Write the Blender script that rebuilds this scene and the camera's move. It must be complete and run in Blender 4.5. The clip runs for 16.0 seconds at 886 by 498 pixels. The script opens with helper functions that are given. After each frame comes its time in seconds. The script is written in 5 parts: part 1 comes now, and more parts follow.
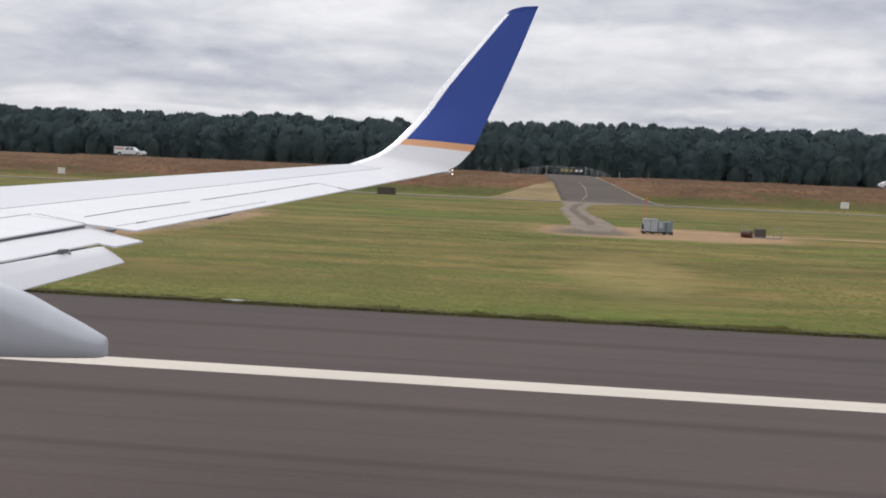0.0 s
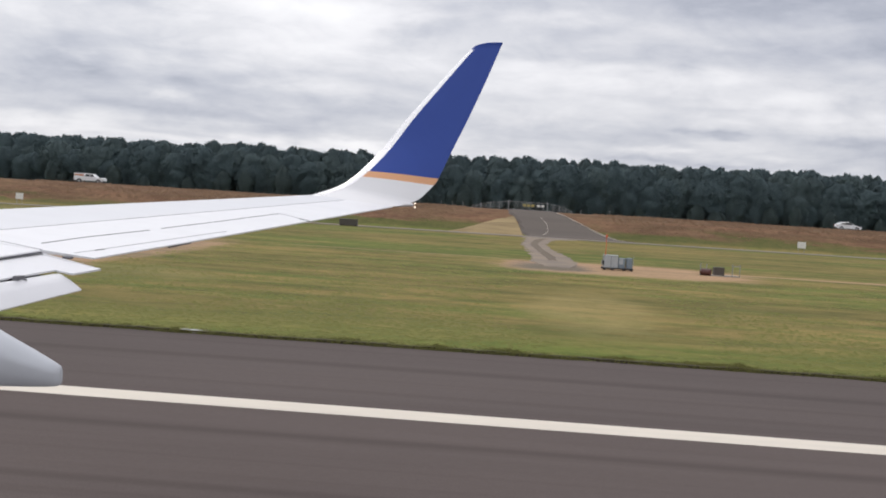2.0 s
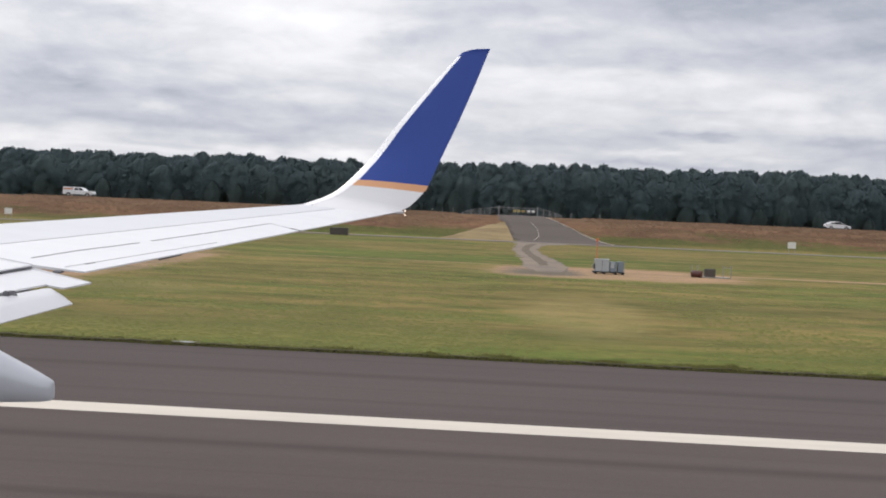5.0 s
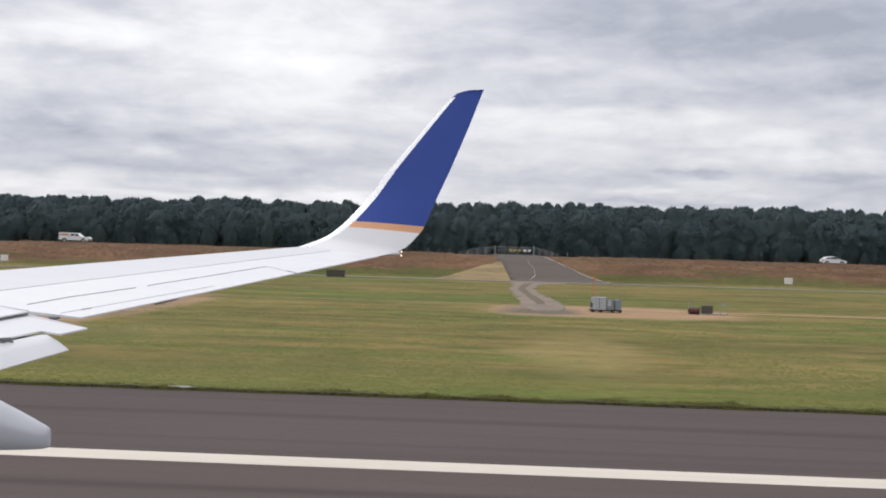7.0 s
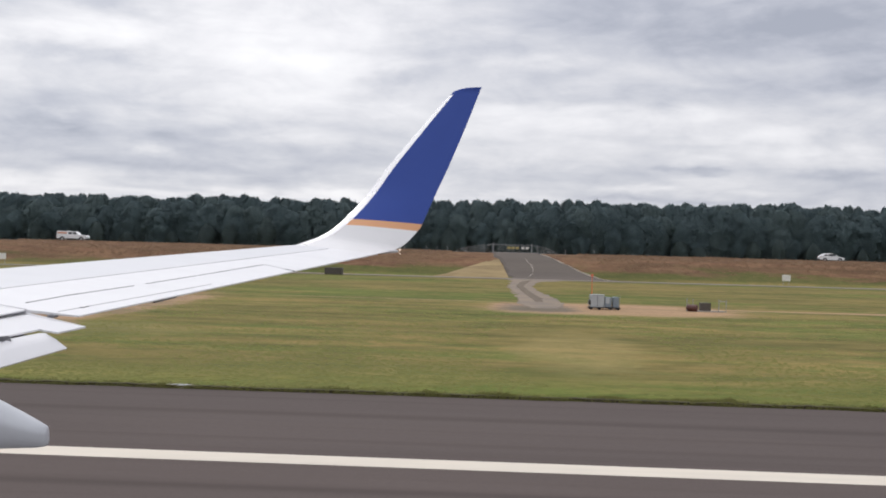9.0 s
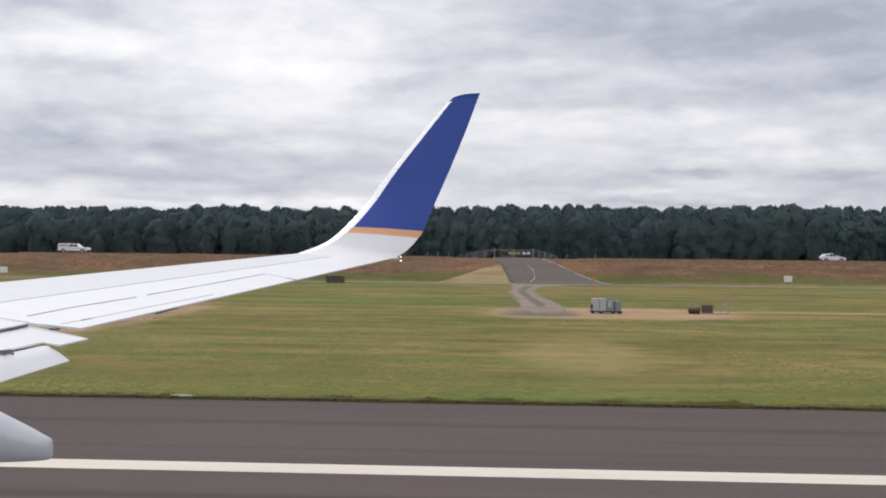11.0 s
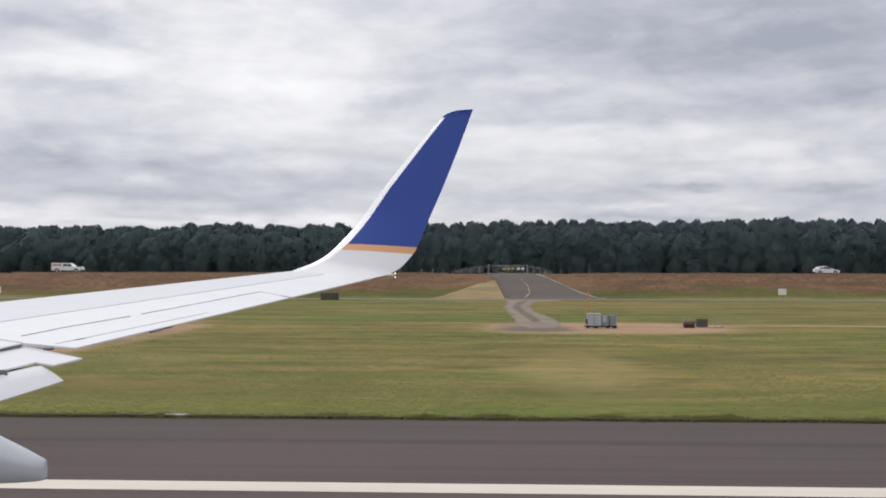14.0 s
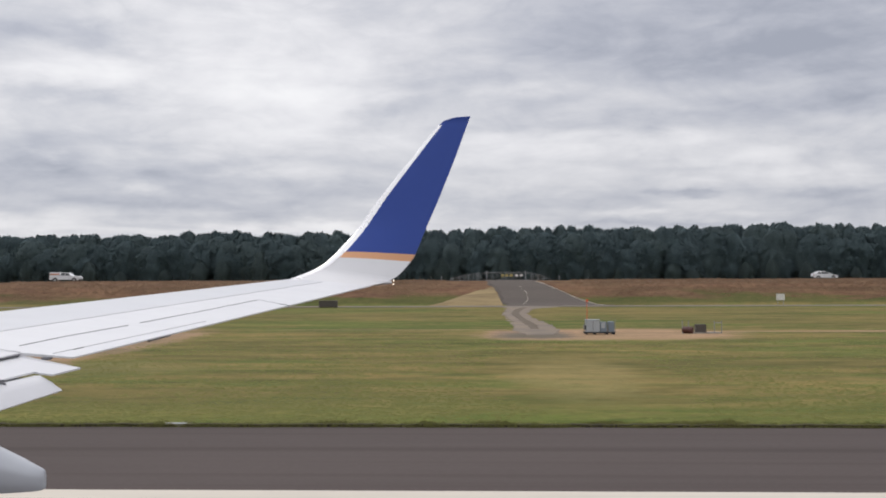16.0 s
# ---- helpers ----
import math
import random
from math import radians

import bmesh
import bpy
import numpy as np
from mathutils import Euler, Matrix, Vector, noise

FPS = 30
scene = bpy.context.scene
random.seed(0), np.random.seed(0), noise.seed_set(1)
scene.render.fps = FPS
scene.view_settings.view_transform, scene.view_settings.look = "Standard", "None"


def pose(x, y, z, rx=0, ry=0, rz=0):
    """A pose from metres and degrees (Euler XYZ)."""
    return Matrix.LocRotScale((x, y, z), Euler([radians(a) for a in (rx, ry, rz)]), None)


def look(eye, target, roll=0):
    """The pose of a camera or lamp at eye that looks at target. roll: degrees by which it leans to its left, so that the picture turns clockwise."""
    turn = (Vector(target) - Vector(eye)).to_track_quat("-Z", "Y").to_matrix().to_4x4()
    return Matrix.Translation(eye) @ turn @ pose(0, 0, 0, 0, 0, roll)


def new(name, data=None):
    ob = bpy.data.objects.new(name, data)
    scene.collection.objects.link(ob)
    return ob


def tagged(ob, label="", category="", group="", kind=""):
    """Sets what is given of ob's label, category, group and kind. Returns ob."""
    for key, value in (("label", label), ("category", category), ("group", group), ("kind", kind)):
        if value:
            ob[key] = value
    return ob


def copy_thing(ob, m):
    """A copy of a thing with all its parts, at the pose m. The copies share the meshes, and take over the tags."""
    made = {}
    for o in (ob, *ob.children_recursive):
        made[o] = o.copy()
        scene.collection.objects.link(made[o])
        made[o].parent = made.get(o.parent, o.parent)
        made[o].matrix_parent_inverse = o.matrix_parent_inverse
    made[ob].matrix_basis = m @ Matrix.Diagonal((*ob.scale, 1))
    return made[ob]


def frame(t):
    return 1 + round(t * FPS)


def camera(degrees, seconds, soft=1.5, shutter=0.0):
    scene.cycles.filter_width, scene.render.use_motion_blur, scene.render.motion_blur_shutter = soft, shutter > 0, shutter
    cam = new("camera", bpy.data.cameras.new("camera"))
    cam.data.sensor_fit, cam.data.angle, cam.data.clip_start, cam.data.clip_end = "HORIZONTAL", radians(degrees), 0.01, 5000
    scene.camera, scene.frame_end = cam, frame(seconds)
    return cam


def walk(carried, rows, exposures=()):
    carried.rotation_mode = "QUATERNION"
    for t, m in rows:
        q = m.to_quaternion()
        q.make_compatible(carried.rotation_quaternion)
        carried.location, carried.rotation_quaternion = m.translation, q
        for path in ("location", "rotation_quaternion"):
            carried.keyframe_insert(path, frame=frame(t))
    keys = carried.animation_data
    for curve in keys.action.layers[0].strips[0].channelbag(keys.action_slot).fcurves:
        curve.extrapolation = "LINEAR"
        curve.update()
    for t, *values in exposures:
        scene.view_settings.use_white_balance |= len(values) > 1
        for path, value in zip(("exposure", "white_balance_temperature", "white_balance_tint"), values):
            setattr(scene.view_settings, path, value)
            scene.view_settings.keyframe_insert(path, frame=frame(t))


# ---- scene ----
# ---- camera ----
# A seat by the window of an airliner: the eye stays, the held camera only turns.
cam = camera(44.0, 16.0, soft=1.9)
PATH = [
    (0, pose(0, 0, 4.14, 85.87, -2.47, 5.46)),
    (0.5, pose(0, 0, 4.14, 87.64, -2.74, 5.53)),
    (1, pose(0, 0, 4.14, 88.18, -2.63, 4.73)),
    (1.5, pose(0, 0, 4.14, 87.64, -3.85, 4.23)),
    (2, pose(0, 0, 4.14, 87.70, -3.55, 3.50)),
    (2.5, pose(0, 0, 4.14, 87.38, -4.21, 3.20)),
    (3, pose(0, 0, 4.14, 87.19, -3.94, 2.92)),
    (3.5, pose(0, 0, 4.14, 87.55, -3.33, 2.64)),
    (4, pose(0, 0, 4.14, 87.70, -3.70, 2.59)),
    (4.2, pose(0, 0, 4.14, 87.43, -3.43, 2.74)),
    (6.5, pose(0, 0, 4.14, 90.09, -1.80, 2.76)),
    (7, pose(0, 0, 4.14, 90.21, -1.66, 2.80)),
    (7.5, pose(0, 0, 4.14, 90.38, -1.62, 2.95)),
    (8, pose(0, 0, 4.14, 90.43, -1.52, 2.53)),
    (8.5, pose(0, 0, 4.14, 90.27, -1.39, 2.24)),
    (9, pose(0, 0, 4.14, 90.09, -1.56, 2.70)),
    (9.5, pose(0, 0, 4.14, 89.76, -1.81, 3.38)),
    (9.7, pose(0, 0, 4.14, 89.93, -1.73, 3.39)),
    (11.8, pose(0, 0, 4.14, 90.46, -0.25, 2.49)),
    (12, pose(0, 0, 4.14, 90.40, -0.58, 2.70)),
    (12.5, pose(0, 0, 4.14, 90.26, -0.64, 3.02)),
    (13, pose(0, 0, 4.14, 90.65, -0.41, 2.68)),
    (13.5, pose(0, 0, 4.14, 91.08, -0.35, 2.51)),
    (14, pose(0, 0, 4.14, 91.27, -0.11, 2.47)),
    (14.5, pose(0, 0, 4.14, 91.39, 0.01, 2.40)),
    (15, pose(0, 0, 4.14, 91.73, 0.24, 2.69)),
    (15.5, pose(0, 0, 4.14, 91.70, 0.31, 2.00)),
    (16, pose(0, 0, 4.14, 91.64, 0.23, 2.38)),
]
walk(cam, PATH, [(0, -0.17), (1, -0.12), (4, -0.08), (6.5, -0.10), (9, -0.09), (13, -0.13), (16, -0.25)])

# ---- light: a closed, bright overcast ----
SUN_DIR = Vector((-0.34, 0.52, 0.78))


def math_node(tree, op, a, b=None, clamp=False):
    n = tree.nodes.new("ShaderNodeMath")
    n.operation, n.use_clamp = op, clamp
    for i, v in enumerate((a, b)):
        if v is None:
            continue
        if isinstance(v, (int, float)):
            n.inputs[i].default_value = v
        else:
            tree.links.new(v, n.inputs[i])
    return n.outputs[0]


def ramp_node(tree, fac, stops):
    n = tree.nodes.new("ShaderNodeValToRGB")
    els = n.color_ramp.elements
    while len(els) < len(stops):
        els.new(0.5)
    for e, (p, c) in zip(els, stops):
        e.position = p
        e.color = (*c, 1) if len(c) == 3 else c
    tree.links.new(fac, n.inputs[0])
    return n.outputs[0]


def mix_node(tree, fac, a, b, blend="MIX"):
    n = tree.nodes.new("ShaderNodeMix")
    n.data_type, n.blend_type = "RGBA", blend
    for sock, v in ((n.inputs[0], fac), (n.inputs[6], a), (n.inputs[7], b)):
        if isinstance(v, (int, float)):
            sock.default_value = v
        elif isinstance(v, tuple):
            sock.default_value = (*v, 1) if len(v) == 3 else v
        else:
            tree.links.new(v, sock)
    return n.outputs[2]


def noise_node(tree, vec, scale, detail=4.0, rough=0.55, distort=0.0):
    n = tree.nodes.new("ShaderNodeTexNoise")
    n.inputs["Scale"].default_value = scale
    n.inputs["Detail"].default_value = detail
    n.inputs["Roughness"].default_value = rough
    n.inputs["Distortion"].default_value = distort
    tree.links.new(vec, n.inputs["Vector"])
    return n.outputs[0]


def map_node(tree, vec, scale, loc=(0, 0, 0)):
    n = tree.nodes.new("ShaderNodeMapping")
    n.inputs["Scale"].default_value = scale
    n.inputs["Location"].default_value = loc
    tree.links.new(vec, n.inputs["Vector"])
    return n.outputs[0]


# banks of thin (+) and thick (-) cloud: bearing, height over the horizon, half length, half depth in degrees, weight
CLOUD_AHEAD = (
    (-13.7, 10.75, 7.7, 3.57, 22), (-17.9, 4.84, 11.2, 1.46, -14), (-21.9, 12.08, 5.0, 0.52, -14), (-21.9, 10.6, 5.3, 0.58, 10), (-21.1, 9.22, 3.5, 0.52, -26),
    (-22.2, 6.32, 3.0, 0.65, -6), (-21.8, 6.17, 0.7, 0.26, 14), (-21.9, 5.67, 1.2, 0.19, -10), (-17.9, 5.29, 3.5, 0.32, -10), (-17.6, 4.61, 1.3, 0.23, 14),
    (-16.5, 3.9, 5.9, 0.29, -10), (-13.1, 5.88, 1.8, 0.19, 10), (-11.4, 5.08, 3.5, 0.29, -10), (-12.8, 3.6, 4.1, 0.32, -12), (-22.2, 3.22, 3.5, 0.23, 8),
    (-13.1, 2.72, 5.3, 0.29, 20), (-23.5, 2.78, 3.5, 0.32, 16), (-17.9, 2.84, 3.0, 0.16, -10))
CLOUD_ABEAM = (
    (2.4, 11.93, 4.4, 2.27, -14), (-7.3, 2.63, 1.8, 0.32, 16), (-5.2, 8.98, 2.7, 0.52, -18), (-9.1, 9.57, 1.8, 0.49, 6), (-6.7, 7.5, 3.2, 0.39, 8),
    (-8.2, 4.7, 3.5, 0.45, -10), (-9.1, 6.32, 3.5, 0.26, -5), (1.8, 9.72, 3.2, 0.39, 10), (2.7, 7.21, 4.1, 0.84, 10), (1.0, 7.95, 1.8, 0.26, -8),
    (1.8, 4.11, 3.8, 0.45, -9), (1.0, 2.92, 1.8, 0.26, 8), (6.8, 7.21, 8.9, 0.97, 3))
CLOUD_ASTERN = (
    (15.7, 12.52, 8.9, 3.57, -28), (15.1, 6.03, 7.4, 1.3, 2), (9.1, 7.21, 2.7, 0.39, 12), (8.2, 7.95, 3.2, 0.26, -7), (11.0, 8.54, 3.5, 0.32, -6),
    (11.9, 9.42, 3.5, 0.32, 6), (15.1, 10.31, 1.8, 0.71, 12), (17.8, 8.83, 2.1, 0.58, -18), (11.0, 5.14, 2.1, 0.23, 10), (10.6, 4.52, 1.6, 0.19, -24),
    (12.1, 5.73, 1.8, 0.19, -7), (7.6, 3.54, 1.8, 0.19, 16), (7.1, 3.04, 2.4, 0.16, -14), (11.0, 3.25, 2.1, 0.16, 8), (10.8, 2.89, 2.4, 0.16, -12),
    (14.6, 6.56, 5.0, 0.52, 6), (16.5, 5.14, 2.7, 0.45, 6), (15.9, 4.16, 2.7, 0.19, -12), (18.3, 3.66, 2.4, 0.45, -10), (13.5, 3.0, 9.0, 1.3, -9))


def build_world():
    w = bpy.data.worlds.new("overcast_sky")
    scene.world = w
    w.use_nodes = True
    t = w.node_tree
    t.nodes.clear()
    out = t.nodes.new("ShaderNodeOutputWorld")
    bg = t.nodes.new("ShaderNodeBackground")
    sky = t.nodes.new("ShaderNodeTexSky")
    sky.sky_type, sky.sun_disc = "NISHITA", False
    sky.sun_elevation = math.asin(SUN_DIR.normalized().z)
    sky.sun_rotation = math.atan2(SUN_DIR.x, SUN_DIR.y)
    co = t.nodes.new("ShaderNodeTexCoord").outputs["Generated"]
    sep = t.nodes.new("ShaderNodeSeparateXYZ")
    t.links.new(co, sep.inputs[0])
    x, y, z = sep.outputs
    # the cloud deck is a level sheet, so it crowds together towards the horizon
    def deck(lift):
        zz = math_node(t, "ADD", math_node(t, "MAXIMUM", z, 0.0), lift)
        comb = t.nodes.new("ShaderNodeCombineXYZ")
        t.links.new(math_node(t, "DIVIDE", x, zz), comb.inputs[0])
        t.links.new(math_node(t, "DIVIDE", y, zz), comb.inputs[1])
        return comb.outputs[0]

    high, low_deck = deck(0.30), deck(0.13)
    big = noise_node(t, map_node(t, high, (0.95, 1.0, 1), (3.7, 1.7, 0)), 1.0, 2.0, 0.5, 0.2)
    mid = noise_node(t, map_node(t, low_deck, (2.1, 2.6, 1), (9.4, 4.2, 2)), 1.0, 2.5, 0.5, 0.3)
    puff = noise_node(t, map_node(t, co, (9.0, 9.0, 21.0), (1.3, 7.7, 5)), 1.0, 8.0, 0.60, 0.25)
    # long flat cloud bases, seen edge on
    shelf = noise_node(t, map_node(t, co, (2.6, 2.6, 21.0), (0.4, 2.1, 0.35)), 1.0, 3.0, 0.5, 0.5)
    total = math_node(t, "ADD", math_node(t, "ADD", math_node(t, "MULTIPLY", big, 0.16), math_node(t, "MULTIPLY", shelf, 0.16)),
                      math_node(t, "ADD", math_node(t, "MULTIPLY", mid, 0.26), math_node(t, "MULTIPLY", puff, 0.40)))
    # rounded billows with soft creases between them
    lobes = noise_node(t, map_node(t, co, (11.0, 11.0, 34.0), (6.1, 3.3, 2)), 1.0, 5.0, 0.55, 0.5)
    billow = math_node(t, "ABSOLUTE", math_node(t, "SUBTRACT", math_node(t, "MULTIPLY", lobes, 2.0), 1.0))
    total = math_node(t, "ADD", total, math_node(t, "MULTIPLY", math_node(t, "SUBTRACT", billow, 0.19), 0.16))
    # single banks of thick and thin cloud, by bearing and height over the horizon in degrees
    warp = t.nodes.new("ShaderNodeTexNoise")
    warp.inputs["Scale"].default_value, warp.inputs["Detail"].default_value = 16.0, 5.0
    t.links.new(map_node(t, co, (1.0, 1.0, 3.0)), warp.inputs["Vector"])
    shift = t.nodes.new("ShaderNodeSeparateColor")
    t.links.new(warp.outputs["Color"], shift.inputs[0])
    az = math_node(t, "ADD", math_node(t, "MULTIPLY", math_node(t, "ARCTAN2", x, y), 57.3), math_node(t, "MULTIPLY", math_node(t, "SUBTRACT", shift.outputs[0], 0.5), 7.0))
    el = math_node(t, "ADD", math_node(t, "MULTIPLY", math_node(t, "ARCSINE", z), 57.3), math_node(t, "MULTIPLY", math_node(t, "SUBTRACT", shift.outputs[1], 0.5), 1.5))
    place = t.nodes.new("ShaderNodeCombineXYZ")
    t.links.new(az, place.inputs[0])
    t.links.new(el, place.inputs[1])
    total = math_node(t, "ADD", math_node(t, "MULTIPLY", math_node(t, "SUBTRACT", total, 0.5), 0.58), 0.540)
    for a, e, wa, we, weight in (*CLOUD_AHEAD, *CLOUD_ABEAM, *CLOUD_ASTERN):
        off = t.nodes.new("ShaderNodeVectorMath")
        off.operation = "MULTIPLY_ADD"
        t.links.new(place.outputs[0], off.inputs[0])
        off.inputs[1].default_value, off.inputs[2].default_value = (1 / wa, 1 / we, 0), (-a / wa, -e / we, 0)
        far = t.nodes.new("ShaderNodeVectorMath")
        far.operation = "DOT_PRODUCT"
        t.links.new(off.outputs[0], far.inputs[0])
        t.links.new(off.outputs[0], far.inputs[1])
        total = math_node(t, "ADD", total, math_node(t, "MULTIPLY", math_node(t, "POWER", 0.3679, far.outputs["Value"]), 0.0043 * weight))
    cloud = ramp_node(t, total, [(0.40, (0.449, 0.470, 0.556)), (0.455, (0.574, 0.588, 0.671)), (0.505, (0.689, 0.695, 0.762)),
                                 (0.55, (0.804, 0.799, 0.850)), (0.61, (0.948, 0.934, 0.974)), (0.68, (1.08, 1.065, 1.09))])
    # the cloud is thinner and whiter round the hidden sun's side and low over the horizon
    glow_dir = t.nodes.new("ShaderNodeVectorMath")
    glow_dir.operation = "DOT_PRODUCT"
    t.links.new(co, glow_dir.inputs[0])
    glow_dir.inputs[1].default_value = Vector((-0.38, 0.90, 0.27)).normalized()
    side = ramp_node(t, glow_dir.outputs["Value"], [(0.86, (0.97, 0.97, 0.97)), (0.955, (1.0, 1.0, 1.0)), (0.995, (1.03, 1.03, 1.025))])
    low = ramp_node(t, z, [(0.0, (1.03, 1.03, 1.01)), (0.04, (1.01, 1.02, 1.02)), (0.085, (1.005, 1.015, 1.015)), (0.15, (1.02, 1.03, 1.03)),
                           (0.25, (1.03, 1.04, 1.04)), (0.45, (1.35, 1.35, 1.34)), (1.0, (1.8, 1.8, 1.78))])
    cover = mix_node(t, 1.0, mix_node(t, 1.0, cloud, low, "MULTIPLY"), side, "MULTIPLY")
    clear = mix_node(t, 1.0, sky.outputs[0], (0.10, 0.10, 0.10), "MULTIPLY")
    col = mix_node(t, 0.95, clear, cover)
    t.links.new(col, bg.inputs[0])
    bg.inputs[1].default_value = 1.0
    t.links.new(bg.outputs[0], out.inputs[0])


build_world()
sun = new("sun", bpy.data.lights.new("sun", "SUN"))
sun.data.energy, sun.data.angle, sun.data.color = 0.75, radians(25), (1.0, 0.97, 0.93)
sun.matrix_world = look((0, 0, 60), Vector((0, 0, 60)) - SUN_DIR)


# ---- materials ----
def base_material(name):
    m = bpy.data.materials.new(name)
    m.use_nodes = True
    t = m.node_tree
    return m, t, t.nodes["Principled BSDF"]


def world_pos(t):
    return t.nodes.new("ShaderNodeNewGeometry").outputs["Position"]


def bump(t, bsdf, height, strength, distance):
    b = t.nodes.new("ShaderNodeBump")
    b.inputs["Strength"].default_value = strength
    b.inputs["Distance"].default_value = distance
    t.links.new(height, b.inputs["Height"])
    t.links.new(b.outputs[0], bsdf.inputs["Normal"])


def surface(name, col, rough=0.6, metal=0.0, vary=0.12, scale=3.0, dirt=None, dirt_amount=0.25, relief=0.0, coat=0.0, stretch=(1, 1, 1), spec=0.5):
    """A painted, stone or metal surface: colour varied at two scales, optional dirt and relief."""
    m, t, b = base_material(name)
    pos = map_node(t, world_pos(t), stretch)
    n1 = noise_node(t, pos, scale, 5.0)
    n2 = noise_node(t, pos, scale * 11, 3.0)
    dark = tuple(c * (1 - vary) for c in col)
    light = tuple(min(1.0, c * (1 + vary)) for c in col)
    c = mix_node(t, n1, dark, light)
    c = mix_node(t, math_node(t, "MULTIPLY", n2, 0.35), c, tuple(x * (1 - 1.4 * vary) for x in col))
    if dirt:
        f = ramp_node(t, noise_node(t, pos, scale * 0.6, 6.0, 0.65), [(0.45, (0, 0, 0)), (0.75, (1, 1, 1))])
        c = mix_node(t, math_node(t, "MULTIPLY", f, dirt_amount), c, dirt)
    t.links.new(c, b.inputs["Base Color"])
    r = math_node(t, "ADD", math_node(t, "MULTIPLY", n1, 0.2), rough - 0.1)
    t.links.new(r, b.inputs["Roughness"])
    b.inputs["Metallic"].default_value = metal
    b.inputs["Coat Weight"].default_value = coat
    b.inputs["Specular IOR Level"].default_value = spec
    if relief:
        bump(t, b, n2, 0.6, relief)
    return m


SEAM_LINES = ((18.6, 0.28), (15.0, 0.25), (27.0, 0.45), (9.5, 0.3), (4.0, 0.3))


def asphalt_material(name, col, patch, streak=True):
    m, t, b = base_material(name)
    pos = world_pos(t)
    grain = noise_node(t, map_node(t, pos, (5, 14, 1)), 1.0, 3.0, 0.7)
    fine = noise_node(t, pos, 34.0, 2.0, 0.7)
    patches = noise_node(t, map_node(t, pos, (0.05, 0.22, 1)), 1.0, 4.0, 0.6, 0.4)
    lanes = noise_node(t, map_node(t, pos, (0.012, 1.1, 1), (4, 2, 0)), 1.0, 4.0, 0.6)
    c = mix_node(t, ramp_node(t, patches, [(0.35, (0, 0, 0)), (0.7, (1, 1, 1))]), col, patch)
    c = mix_node(t, math_node(t, "MULTIPLY", ramp_node(t, grain, [(0.35, (0, 0, 0)), (0.75, (1, 1, 1))]), 0.45), c, tuple(x * 0.68 for x in col))
    c = mix_node(t, math_node(t, "MULTIPLY", ramp_node(t, fine, [(0.45, (0, 0, 0)), (0.7, (1, 1, 1))]), 0.3), c, tuple(x * 1.5 for x in col))
    if streak:
        # tyre and rubber streaks run with the runway
        s = ramp_node(t, lanes, [(0.50, (0, 0, 0)), (0.62, (1, 1, 1)), (0.70, (0.2, 0.2, 0.2))])
        c = mix_node(t, math_node(t, "MULTIPLY", s, 0.30), c, tuple(x * 0.55 for x in col))
        # darker lengthwise paving seams, uneven in width
        sy = t.nodes.new("ShaderNodeSeparateXYZ")
        t.links.new(pos, sy.inputs[0])
        wander = math_node(t, "ADD", sy.outputs[1], math_node(t, "MULTIPLY", math_node(t, "SUBTRACT", patches, 0.5), 0.5))
        for at, half in SEAM_LINES:
            off = math_node(t, "ABSOLUTE", math_node(t, "SUBTRACT", wander, at))
            band = ramp_node(t, math_node(t, "MULTIPLY", off, 1 / half), [(0.25, (1, 1, 1)), (1.0, (0, 0, 0))])
            c = mix_node(t, math_node(t, "MULTIPLY", band, 0.38), c, tuple(x * 0.5 for x in col))
    t.links.new(c, b.inputs["Base Color"])
    b.inputs["Roughness"].default_value = 0.95
    b.inputs["Specular IOR Level"].default_value = 0.12
    bump(t, b, fine, 0.5, 0.006)
    return m


